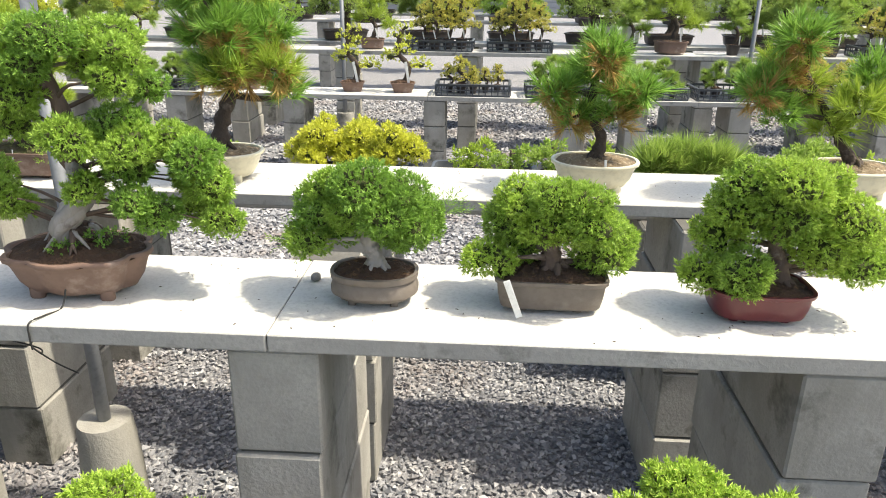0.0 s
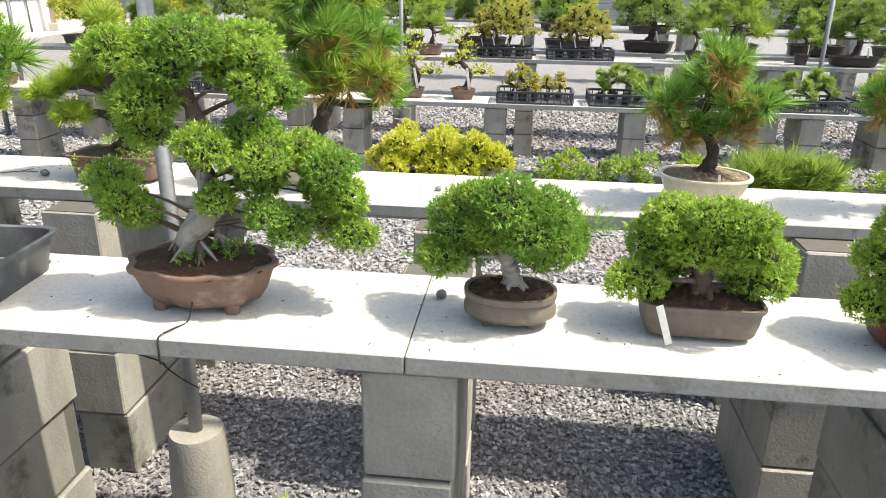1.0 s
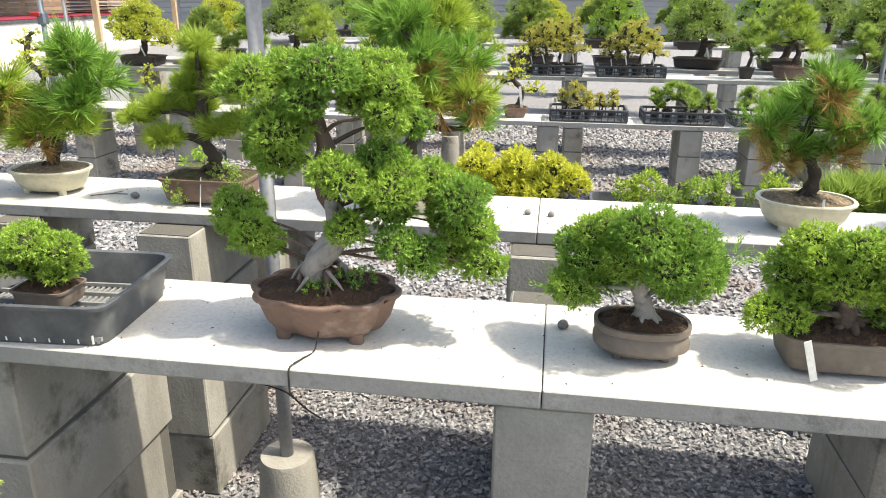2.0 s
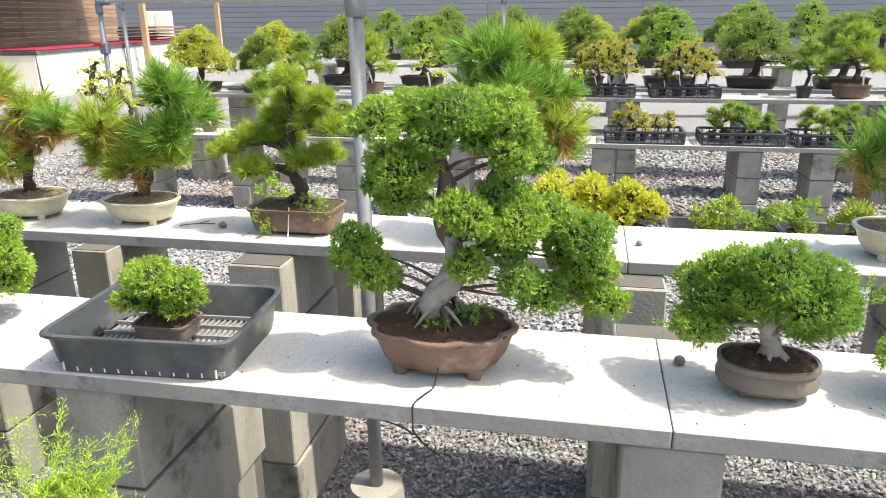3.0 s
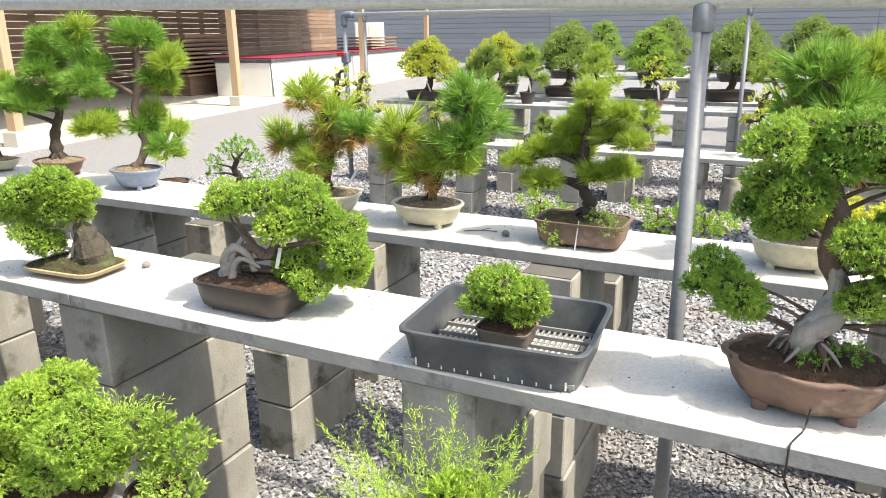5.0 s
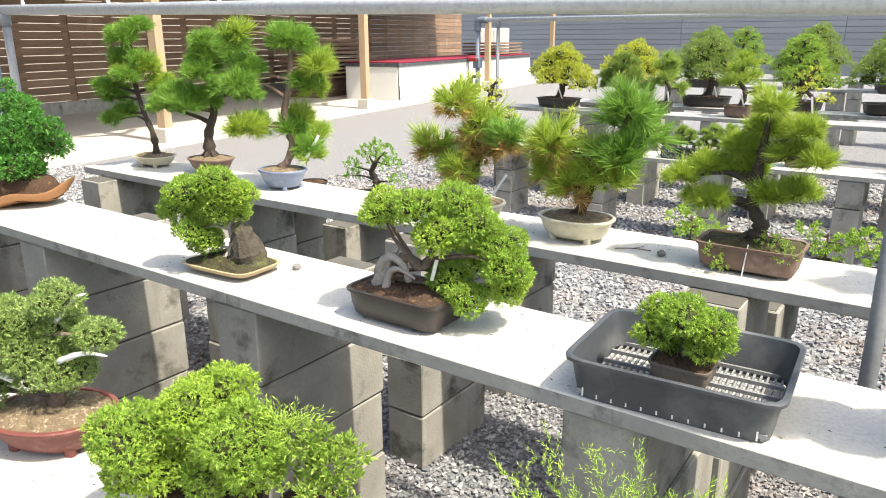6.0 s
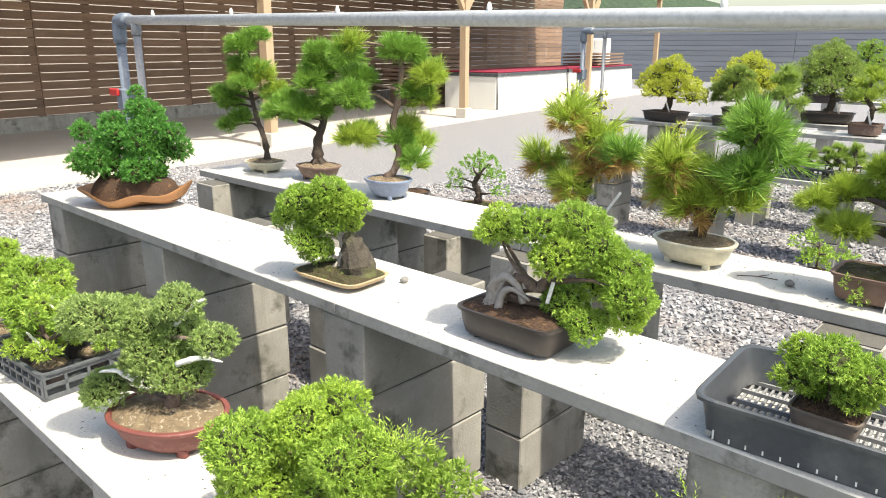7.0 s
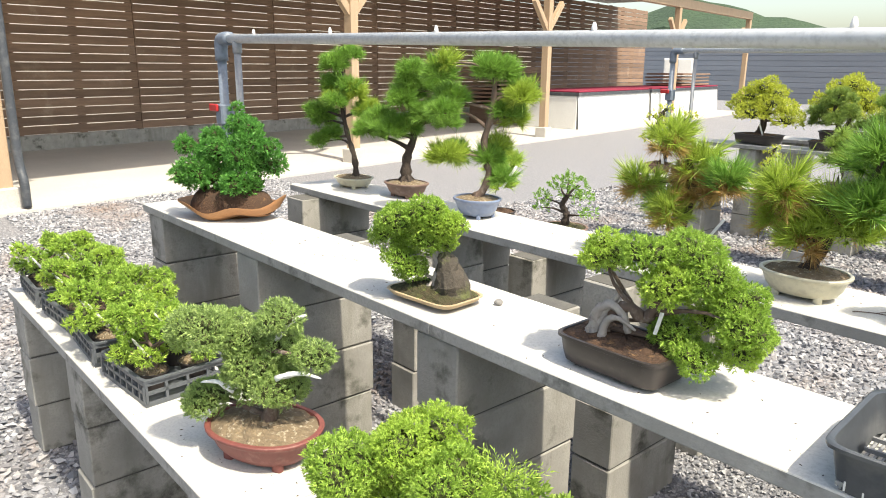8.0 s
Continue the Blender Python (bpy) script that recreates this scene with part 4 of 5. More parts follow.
rows = [(-0.02, 0.235, 0.042), (-0.085, 0.205, 0.048), (0.01, 0.205, 0.05), (-0.115, 0.165, 0.046), (-0.03, 0.17, 0.055), (0.05, 0.21, 0.03), (-0.06, 0.075, 0.042), (-0.09, 0.11, 0.036), (0.015, 0.15, 0.036)]
pads = spread_pads(rows, rg, 38, 0.04)
trunk(ob, [(0.0, 0, 0.03), (0.01, 0.01, 0.09), (-0.02, 0, 0.15), (-0.02, 0, 0.21)], 0.017, 0.008, pads, rg, M_DEADWOOD, 4, 9, 0.005)
crown(ob, swollen(pads, 1.36), "juniper", [L_JUN, L_JUN, L_JUNY], rg, 19000, 0.0094, flat=0.8, tuft=13)

# Cypress clump on a curved clay shell
ob = thing("bonsai", "dense dark green cypress clump on a curved orange clay shell", "bonsai", pose(-3.47, 1.855, BT, 0, 0, 40), J)
rg = np.random.default_rng(18)


def shell_warp(p):
    p[2] += 0.045 * (p[0] / 0.21) ** 2 * (1 if p[0] > 0 else 0.5) + 0.012 * math.sin(p[0] * 30)
    return p


part("pot", turned([(0.25, 0.0), (0.5, 0.004), (0.8, 0.018), (1.0, 0.04), (1.01, 0.047), (0.95, 0.044), (0.75, 0.026), (0.3, 0.012)], 0.215, 0.125, 2.1, 56, warp=shell_warp), M_ORANGE, ob, "wavy orange clay shell")
part("soil", turned([(0.97, 0.028), (0.9, 0.06), (0.75, 0.09), (0.5, 0.108), (0.2, 0.115)], 0.175, 0.095, 2.1, 32, warp=lambda p: [p[0], p[1], p[2] + 0.006 * math.sin(p[0] * 90) * math.cos(p[1] * 70)]), M_SOIL, ob)
rows = [(-0.13, 0.18, 0.075), (-0.03, 0.26, 0.08), (0.08, 0.26, 0.078), (0.03, 0.36, 0.05), (-0.08, 0.15, 0.08), (0.06, 0.165, 0.085), (0.14, 0.2, 0.06), (-0.16, 0.28, 0.038), (-0.08, 0.31, 0.045), (0.09, 0.33, 0.055), (0.16, 0.28, 0.045), (0.03, 0.42, 0.022)]
pads = spread_pads(rows, rg, 4, 0.05)
for s in range(5):
    x0 = -0.1 + s * 0.05
    part("stem", tubes([(smooth_line([(x0, 0.02 * math.sin(s * 2), 0.09), (x0 * 1.1, 0, 0.2), (x0 * 1.3, 0.01, 0.3)], 8), [0.012 - 0.001 * i for i in range(8)])], 8, 0.1, rg), M_PINEBARK, ob)
crown(ob, swollen(pads, 1.18), "cypress", [L_HINOKI], rg, 9000, 0.0175, flat=0.95, tuft=10)

# Black tray with slotted floor
tray = thing("nursery_tray", "dark grey plastic nursery tray with slotted bottom", "tray", pose(-1.024, 1.806, BT, 0, 0, 3.5))
TX, TY, TH = 0.165, 0.128, 0.074
part("wall", turned([(0.89, 0.006), (0.90, 0.001), (0.985, TH - 0.008), (1.045, TH - 0.006), (1.05, TH), (1.03, TH + 0.002), (0.975, TH), (0.88, 0.01)], TX, TY, 12, 80, cap=False), M_TRAY, tray)
for k in range(26):
    x = -TX * 0.86 + k * TX * 1.72 / 25
    part("floor_slat", box(x - 0.0019, x + 0.0019, -TY * 0.88, TY * 0.88, 0.004, 0.0085), M_TRAYFLOOR, tray)
for k in range(6):
    y = -TY * 0.87 + k * TY * 1.74 / 5
    part("floor_rib", box(-TX * 0.9, TX * 0.9, y - 0.0025, y + 0.0025, 0.0087, 0.0155), M_TRAYFLOOR, tray)
# Solid white strips painted as daylight in the wall slots
for k in range(12):
    x = -TX * 0.82 + k * TX * 1.64 / 11
    for sy in (1, -1):
        part("side_slot", box(x - 0.0012, x + 0.0012, -0.0012, 0.0012, 0.005, 0.02), M_WHITE, tray, "white strip standing in for daylight through the tray wall", pose(0, sy * TY * 0.905, 0))
soil_rest = part("soil_remains", soil_mesh(0.028, 0.018, 0.0, 2, np.random.default_rng(3), 0.012, 16, 4, 0.004), M_SOIL, m=pose(-0.93, 1.735, BT + 0.0158))
tagged(soil_rest, "small heap of dark soil on the tray floor", "soil")


def pebble(x, y, z, r, seed):
    rng = np.random.default_rng(seed)
    b = bmesh.new()
    bmesh.ops.create_icosphere(b, subdivisions=2, radius=r)
    for v in b.verts:
        v.co *= 1 + rng.uniform(-0.1, 0.1)
        v.co.z = max(v.co.z * 0.85 + r * 0.7, 0)
    return tagged(part("stone", b, M_STONE, m=pose(x, y, z)), "small rounded grey stone lying on the slab", "stone", "stones on the slabs")


for k, (x, y, z, r) in enumerate(((-0.133, 1.897, BT, 0.010), (-2.053, 1.897, BT, 0.011), (-0.222, 2.597, 0.823, 0.0095), (-0.16, 2.587, 0.823, 0.0095), (-1.325, 2.566, 0.823, 0.012))):
    pebble(x, y, z, r, 5 + k)
wire = thing("wire", "thin black wire hanging from the pot over the slab edge", "wire", pose(0, 0, 0))
part("strand", tubes([(smooth_line([(-0.520, 1.757, 0.872), (-0.526, 1.742, BT + 0.003), (-0.536, 1.71, BT + 0.003), (-0.545, 1.680, BT + 0.003), (-0.546, 1.676, BT - 0.02), (-0.546, 1.677, 0.785)], 28), [0.0016] * 28)], 6), M_WIRE, wire)
part("strand", tubes([(smooth_line([(-0.546, 1.677, 0.79), (-0.55, 1.70, 0.765), (-0.585, 1.75, 0.745), (-0.64, 1.78, 0.738), (-0.70, 1.79, 0.742)], 18), [0.0014] * 18)], 6), M_WIRE, wire)
part("strand", tubes([(smooth_line([(-0.548, 1.69, 0.775), (-0.538, 1.72, 0.735), (-0.525, 1.75, 0.70)], 10), [0.0014] * 10)], 6), M_WIRE, wire)

# ---- low bench before it ----
LT = 0.60
LG = "plants on the low front bench"
ob, rg = potted("bonsai", "bluish juniper bonsai with bleached branches in red-brown oval pot", -2.14, 1.285, LT, "bowl", 0.125, 0.095, 0.075, M_TERRA, M_PUMICE, power=2.2, turn=25, seed=31, group=LG, mound=0.02)
rows = [(-0.11, 0.29, 0.055), (-0.05, 0.27, 0.055), (0.045, 0.32, 0.042), (0.03, 0.24, 0.055), (-0.02, 0.21, 0.055), (0.12, 0.245, 0.036), (-0.13, 0.12, 0.042), (0.05, 0.165, 0.05), (-0.17, 0.1, 0.03), (-0.03, 0.15, 0.04)]
pads = spread_pads(rows, rg, 18, 0.04)
trunk(ob, [(0, 0, 0.06), (0.02, 0, 0.12), (-0.02, 0, 0.18), (0, 0, 0.26)], 0.02, 0.01, pads, rg, M_BARK, 6, 9, 0.006)
for a, b_ in (((0.04, 0, 0.27), (0.11, 0.01, 0.33)), ((0.06, -0.03, 0.2), (0.16, -0.02, 0.215)), ((-0.05, -0.03, 0.15), (-0.12, -0.05, 0.165))):
    part("deadwood", tubes([(smooth_line([a, Vector(a).lerp(Vector(b_), 0.5) + Vector((0, 0, 0.012)), b_], 8), [0.006, 0.006, 0.006, 0.005, 0.005, 0.004, 0.003, 0.001])], 8, 0.3, rg), M_WHITE, ob, "bleached dead branch")
crown(ob, swollen(pads, 1.35), "juniper", [L_BLUEJ, L_BLUEJ, L_BLUEJ], rg, 20000, 0.0094, flat=0.8, tuft=13)

ob, rg = potted("bonsai", "dense lime-green juniper bonsai in low brown pot", -1.655, 1.30, LT, "bowl", 0.1, 0.08, 0.06, M_BROWNPOT, seed=32, group=LG)
rows = [(-0.085, 0.19, 0.075), (0.0, 0.215, 0.08), (0.085, 0.19, 0.075), (-0.02, 0.15, 0.085), (0.06, 0.13, 0.07), (-0.08, 0.13, 0.06)]
pads = spread_pads(rows, rg, 20, 0.07)
trunk(ob, [(0, 0, 0.05), (0.02, 0, 0.1), (0.0, 0, 0.17)], 0.024, 0.012, pads, rg, M_BARK, 5, 9, 0.007)
crown(ob, swollen(pads, 1.12), "juniper", [L_JUN, L_JUNY], rg, 16000, 0.0094, flat=0.8, tuft=16)
crown(ob, [(0.15, 0.05, 0.21, 0.02), (-0.13, -0.05, 0.11, 0.02)], "spike", [L_JUNY], rg, 14000, 0.045, wild=0.25)

ob, rg = potted("shrub", "young lime-green juniper with long feathery shoots in a dark pot", -0.95, 1.36, LT, "cup", 0.07, 0.07, 0.08, M_DARKPOT, power=2, seed=33, group=LG, feet=0, category="shrub")
pads = [(-0.06, 0, 0.16, 0.06), (0.05, 0.02, 0.17, 0.065), (0.0, -0.04, 0.18, 0.06), (0.0, 0.05, 0.2, 0.05)]
trunk(ob, [(0, 0, 0.07), (0, 0, 0.18)], 0.012, 0.006, pads, rg, M_BARK, 3, 8, 0.004)
crown(ob, pads, "cypress", [L_JUNY], rg, 9000, 0.014, up=0.7, tuft=6)
feather_pts = []
for k in range(44):
    a = k * 2.4
    ln = rg.uniform(0.09, 0.185)
    el = rg.uniform(0.35, 1.2)
    d = Vector((math.cos(a) * math.cos(el), math.sin(a) * math.cos(el), math.sin(el)))
    q0 = Vector((0, 0, 0.17)) + Vector((d.x, d.y, 0)) * 0.06
    feather_pts += [np.array(q0 + d * (ln * i / 9) + Vector((0, 0, -0.02 * (i / 9) ** 2))) for i in range(10)]
fp = np.array(feather_pts)
fd = np.repeat(np.array([fp[i * 10 + 9] - fp[i * 10] for i in range(44)]), 10, 0)
fd = fd / np.linalg.norm(fd, axis=1, keepdims=True) + rg.normal(size=fd.shape) * 0.45
fp2 = np.concatenate([fp, fp])
fd2 = np.concatenate([fd, fd + rg.normal(size=fd.shape) * 0.5])
part("spray", scatter("spike", fp2, fd2, np.full(len(fp2), 0.036), rg, "spray"), L_JUNY, ob, "feathery young shoots")

ob, rg = potted("shrub", "small broad-leaved seedling in a dark pot", -1.50, 1.385, LT, "cup", 0.05, 0.05, 0.06, M_DARKPOT, power=2, seed=34, group=LG, feet=0, category="shrub")
pads = [(-0.04, 0, 0.11, 0.045), (0.05, 0.02, 0.14, 0.04), (0.0, 0.0, 0.17, 0.035), (0.06, -0.02, 0.09, 0.04)]
trunk(ob, [(0, 0, 0.05), (0, 0, 0.15)], 0.006, 0.003, pads, rg, M_BARK, 0, 7, 0.003)
crown(ob, pads, "broad", [L_BROAD], rg, 5500, 0.026, up=0.8)
for k, (x, y, s, g) in enumerate(((-0.265, 1.34, 1.6, 0.76), (0.445, 1.37, 1.5, 0.9))):
    ob, rg = potted("shrub", "low lime-green juniper in a dark pot", x, y, LT, "cup", 0.08, 0.07, 0.075, M_DARKPOT, power=2.4, seed=35 + k, group=LG, feet=0, category="shrub", grow=g)
    pads = [(-0.07 * s, 0, 0.16, 0.055), (0.0, 0.02, 0.19, 0.062), (0.075 * s, 0, 0.175, 0.055), (0.0, -0.04, 0.15, 0.06), (-0.03, 0.05, 0.2, 0.04)]
    trunk(ob, [(0, 0, 0.06), (0, 0, 0.15)], 0.012, 0.006, pads, rg, M_BARK, 3, 8, 0.005)
    crown(ob, swollen(pads, 1.3), "cypress", [L_JUNY], rg, 12000, 0.013, up=0.7, tuft=12)


def crate(x, y, z, lx, ly, h, turn, label, bars=8, group="crates", mat_=None):
    ob = thing("plant_crate", label, "crate", pose(x, y, z, 0, 0, turn), group)
    mt = mat_ or M_TRAY
    part("floor_panel", box(-lx * 0.94, lx * 0.94, -ly * 0.94, ly * 0.94, 0.002, 0.008), mt, ob)
    for side, (n, half, at, rot) in enumerate(((bars, lx, -ly, 0), (bars, lx, ly, 0), (max(4, bars * 2 // 3), ly, -lx, 90), (max(4, bars * 2 // 3), ly, lx, 90))):
        b = bmesh.new()
        strips = [(-half, half, 0.0, 0.012), (-half, half, h - 0.016, h), (-half, half, h * 0.5 - 0.004, h * 0.5 + 0.004)]
        strips += [(-half + (2 * half) * k / n - 0.0035, -half + (2 * half) * k / n + 0.0035, 0.012, h - 0.016) for k in range(n + 1)]
        for u0, u1, z0, z1 in strips:
            q = bmesh.ops.create_cube(b, size=1)["verts"]
            for v in q:
                t = (v.co.z + 0.5)
                v.co = Vector((u0 if v.co.x < 0 else u1, -0.003 if v.co.y < 0 else 0.003, z0 + (z1 - z0) * t))
        part("lattice_side", b, mt, ob, m=(pose(0, at * 0.97, 0) if not rot else pose(at * 0.97, 0, 0, 0, 0, 90)))
    part("rim", turned([(0.99, h - 0.006), (1.04, h - 0.005), (1.045, h), (0.97, h + 0.001), (0.965, h - 0.005)], lx, ly, 14, 64, cap=False), mt, ob)
    return ob


M_CRATE = surface("grey_crate", (0.10, 0.11, 0.12), (0.08, 0.088, 0.10), 0.45, 8, 60, 0.1, 0.0005)
for cx, cy, tn in ((-2.66, 1.265, 4), (-2.98, 1.26, -3), (-3.30, 1.265, 3), (-3.62, 1.26, -2)):
    crate(cx, cy, LT, 0.135, 0.11, 0.07, tn, "grey plastic lattice crate holding young junipers", 7, "crates on the low bench", M_CRATE)
    for sx in (-0.066, 0.066):
        for sy in (-0.055, 0.055):
            ob, rg = potted("young_juniper", "young green juniper with pale dead twigs in black pot", cx + sx, cy + sy, LT + 0.009, "cup", 0.04, 0.04, 0.055, M_DARKPOT, M_PUMICE, power=2, seed=int(900 + cx * 100 + sx * 1000 + sy * 77), group="young junipers in the crates", feet=0, category="juniper")
            pads = [(rg.uniform(-0.085, 0.085), rg.uniform(-0.07, 0.07), rg.uniform(0.08, 0.2), rg.uniform(0.026, 0.042)) for _ in range(8)]
            trunk(ob, [(0, 0, 0.045), (0.015, 0.01, 0.09), (-0.01, 0, 0.13)], 0.007, 0.004, pads, rg, M_BARK, 0, 7, 0.004)
            part("dead_twig", tubes([(smooth_line([(0, 0, 0.08), (rg.uniform(-0.05, 0.05), -0.03, 0.13), (rg.uniform(-0.08, 0.08), -0.05, 0.16)], 8), [0.005, 0.005, 0.004, 0.004, 0.003, 0.003, 0.002, 0.001])], 7, 0.2, rg), M_WHITE, ob, "bleached dead twig")
            crown(ob, pads, "juniper", [L_JUN, L_JUNY, L_JUN], rg, 8500, 0.0145, tuft=5, flat=0.5)

# ---- pines on the second bench ----
ST = 0.823
PG = "bonsai on the second bench"


def pine(label, x, y, z, pot, rows, line, seed, mats, tuft=0.07, density=1000.0, turn=0.0, dy=0.05, brown=0, group=PG, soil=None, r0=0.018, kind="pine", bark=None, flat=0.85, swell=1.2, wide=1.0, fill=False):
    shape, lx, ly, h, mt, power, feet = pot
    ob, rg_ = potted("bonsai", label, x, y, z, shape, lx, ly, h, mt, soil or M_PUMICE, power=power, seed=seed, group=group, feet=feet, grow=1.054)
    pd = [(a_, b_, c_, r_ * swell) for a_, b_, c_, r_ in spread_pads([(q[0] * wide, q[1], q[2]) for q in rows], rg_, turn, dy)]
    if fill:
        pd += [(a_ + rg_.uniform(-0.05, 0.05), b_ + rg_.uniform(-0.07, 0.07), c_ + rg_.uniform(-0.06, 0.04), r_ * 0.8) for a_, b_, c_, r_ in pd]
    trunk(ob, line, r0, r0 * 0.45, pd, rg_, bark or M_PINEBARK, 5, 9, r0 * 0.4)
    crown(ob, pd, kind, mats, rg_, density, tuft, flat=flat, low=-0.55, up=0.55, wild=0.35)
    if brown:
        crown(ob, [(px_, py_ - 0.01, pz_ - pr_ * 0.35, pr_ * 0.75) for px_, py_, pz_, pr_ in pd[:brown]], "pine", [L_BROWN], rg_, density * 0.42, tuft * 0.85, flat=0.7, low=-0.6, up=0.2, wild=0.6)
    return ob, rg_


CREAM_BIG = ("bowl", 0.105, 0.085, 0.075, M_CREAM, 2.2, 4)
CREAM = ("bowl", 0.105, 0.082, 0.068, M_CREAM, 2.2, 4)
ob, rg = pine("black pine bonsai with browning needles in cream oval pot", 0.462, 2.597, ST, CREAM_BIG, [(-0.01, 0.34, 0.06), (-0.11, 0.24, 0.055), (0.05, 0.25, 0.05), (-0.06, 0.18, 0.06), (0.045, 0.2, 0.055), (0.09, 0.25, 0.035), (-0.02, 0.28, 0.05)],
     [(0, 0, 0.07), (0.01, 0, 0.13), (-0.02, 0, 0.2), (-0.01, 0, 0.3)], 51, [L_PINE], 0.056, brown=5)
tag(ob, 0.02, -0.07, 0.0, 0, -3, 0, 0.006, 0.09)
pine("wide black pine bonsai with brown inner needles in cream pot", 1.133, 2.597, ST, CREAM_BIG, [(-0.2, 0.38, 0.06), (-0.2, 0.31, 0.06), (-0.27, 0.26, 0.055), (-0.15, 0.26, 0.055), (-0.2, 0.2, 0.055), (-0.03, 0.22, 0.07), (0.02, 0.29, 0.06), (-0.08, 0.17, 0.055)],
     [(0, 0, 0.07), (-0.04, 0, 0.13), (-0.09, 0, 0.2), (-0.16, 0, 0.3)], 52, [L_PINE, L_PINEY], 0.058, brown=4)
pine("tall black pine bonsai with rust-coloured needles in cream pot", -0.555, 2.597, ST, CREAM_BIG, [(0.06, 0.37, 0.07), (0.14, 0.37, 0.07), (0.17, 0.29, 0.06), (-0.03, 0.37, 0.07), (0.0, 0.27, 0.07), (0.07, 0.28, 0.07), (0.18, 0.22, 0.05), (0.0, 0.45, 0.07), (0.09, 0.46, 0.065)],
     [(0, 0, 0.07), (0.01, 0, 0.15), (0.05, 0, 0.25), (0.06, 0, 0.4)], 53, [L_PINE, L_PINE, L_PINEY], 0.06, brown=6, r0=0.026)
ob, rg = pine("short-needled pine bonsai in brown rectangular pot", -1.1, 2.587, ST, ("rect", 0.118, 0.075, 0.07, M_BROWNPOT, 7, 2), [(0.02, 0.40, 0.036), (0.0, 0.345, 0.048), (0.09, 0.345, 0.04), (-0.05, 0.29, 0.055), (0.06, 0.29, 0.05), (0.125, 0.28, 0.036), (-0.12, 0.24, 0.055), (-0.18, 0.215, 0.04), (-0.03, 0.235, 0.05), (0.09, 0.2, 0.048), (-0.1, 0.165, 0.05), (-0.155, 0.155, 0.036), (0.03, 0.185, 0.045)],
     [(0, 0, 0.06), (0.015, 0, 0.11), (-0.01, 0, 0.17), (0.0, 0, 0.3)], 54, [L_PINEY], 0.036, density=7000, swell=1.02, r0=0.024, soil=M_MOSSY, flat=0.6)
crown(ob, [(0.05, -0.03, 0.075, 0.035), (0.09, -0.05, 0.06, 0.03), (-0.07, -0.08, 0.045, 0.022), (-0.05, -0.085, 0.02, 0.015)], "broad", [L_BROAD], rg, 4000, 0.014)
tag(ob, 0.0, -0.082, -0.02, -6, 4, 0, 0.003, 0.1)
ob, rg = pine("black pine bonsai with green and brown needles in cream pot", -1.598, 2.597, ST, CREAM, [(-0.06, 0.27, 0.06), (-0.09, 0.2, 0.06), (0.0, 0.16, 0.06), (0.04, 0.22, 0.065), (0.1, 0.18, 0.06), (0.15, 0.37, 0.06), (0.17, 0.3, 0.062), (0.13, 0.25, 0.06), (0.1, 0.34, 0.05)],
     [(0, 0, 0.06), (0.03, 0, 0.12), (0.06, 0, 0.2), (0.13, 0, 0.33)], 55, [L_PINEY, L_PINEY, L_PINEY, L_PINEY, L_PINEY, L_PINE, L_PINE, L_PINE, L_PINE], 0.068, brown=4)
ob, rg = pine("shaggy pine bonsai with reddish brown needles in cream oval pot", -1.971, 2.597, ST, CREAM, [(-0.03, 0.37, 0.06), (0.02, 0.3, 0.065), (0.14, 0.27, 0.06), (0.03, 0.22, 0.065), (-0.14, 0.23, 0.055), (-0.02, 0.16, 0.055), (-0.09, 0.18, 0.05)],
     [(0, 0, 0.06), (0.0, 0, 0.12), (0.02, 0, 0.2), (0.0, 0, 0.33)], 56, [L_PINEY, L_PINEY, L_PINE, L_BROWN], 0.062, brown=6)
tag(ob, 0.09, -0.02, 0.1, 0, 35, 0, 0.008, 0.08)
ob, rg = pine("literati pine bonsai with bare curving trunk in blue-grey glazed pot", -2.9, 2.632, ST, ("bowl", 0.092, 0.08, 0.075, M_BLUEPOT, 2.1, 3), [(-0.11, 0.53, 0.045), (0.06, 0.54, 0.06), (0.13, 0.45, 0.05), (0.08, 0.4, 0.055), (-0.08, 0.44, 0.05), (-0.09, 0.23, 0.06), (0.03, 0.22, 0.05), (0.08, 0.15, 0.032)],
     [(0, 0, 0.07), (0.04, 0.02, 0.16), (0.02, 0.01, 0.28), (0.05, 0.02, 0.4), (0.06, 0.02, 0.53)], 57, [L_PINE, L_PINE, L_PINEY], 0.05, density=3000, turn=35, swell=1.4, wide=1.25, fill=True, r0=0.018, flat=0.7, bark=M_BARK)
tag(ob, 0.1, 0.03, 0.12, 0, 32, 30, 0.01, 0.1)
ob, rg = pine("layered black pine bonsai in brown oval pot", -3.43, 2.69, ST, ("bowl", 0.1, 0.08, 0.065, M_BROWNPOT, 2.3, 4), [(0.03, 0.53, 0.055), (0.0, 0.44, 0.065), (0.1, 0.48, 0.045), (-0.1, 0.32, 0.065), (0.09, 0.36, 0.062), (-0.05, 0.29, 0.065), (0.14, 0.32, 0.045)],
     [(0, 0, 0.06), (0.0, 0, 0.16), (0.03, 0.02, 0.28), (0.03, 0.01, 0.45)], 58, [L_PINE], 0.047, density=3200, turn=35, swell=1.4, wide=1.25, fill=True, r0=0.026, flat=0.65)
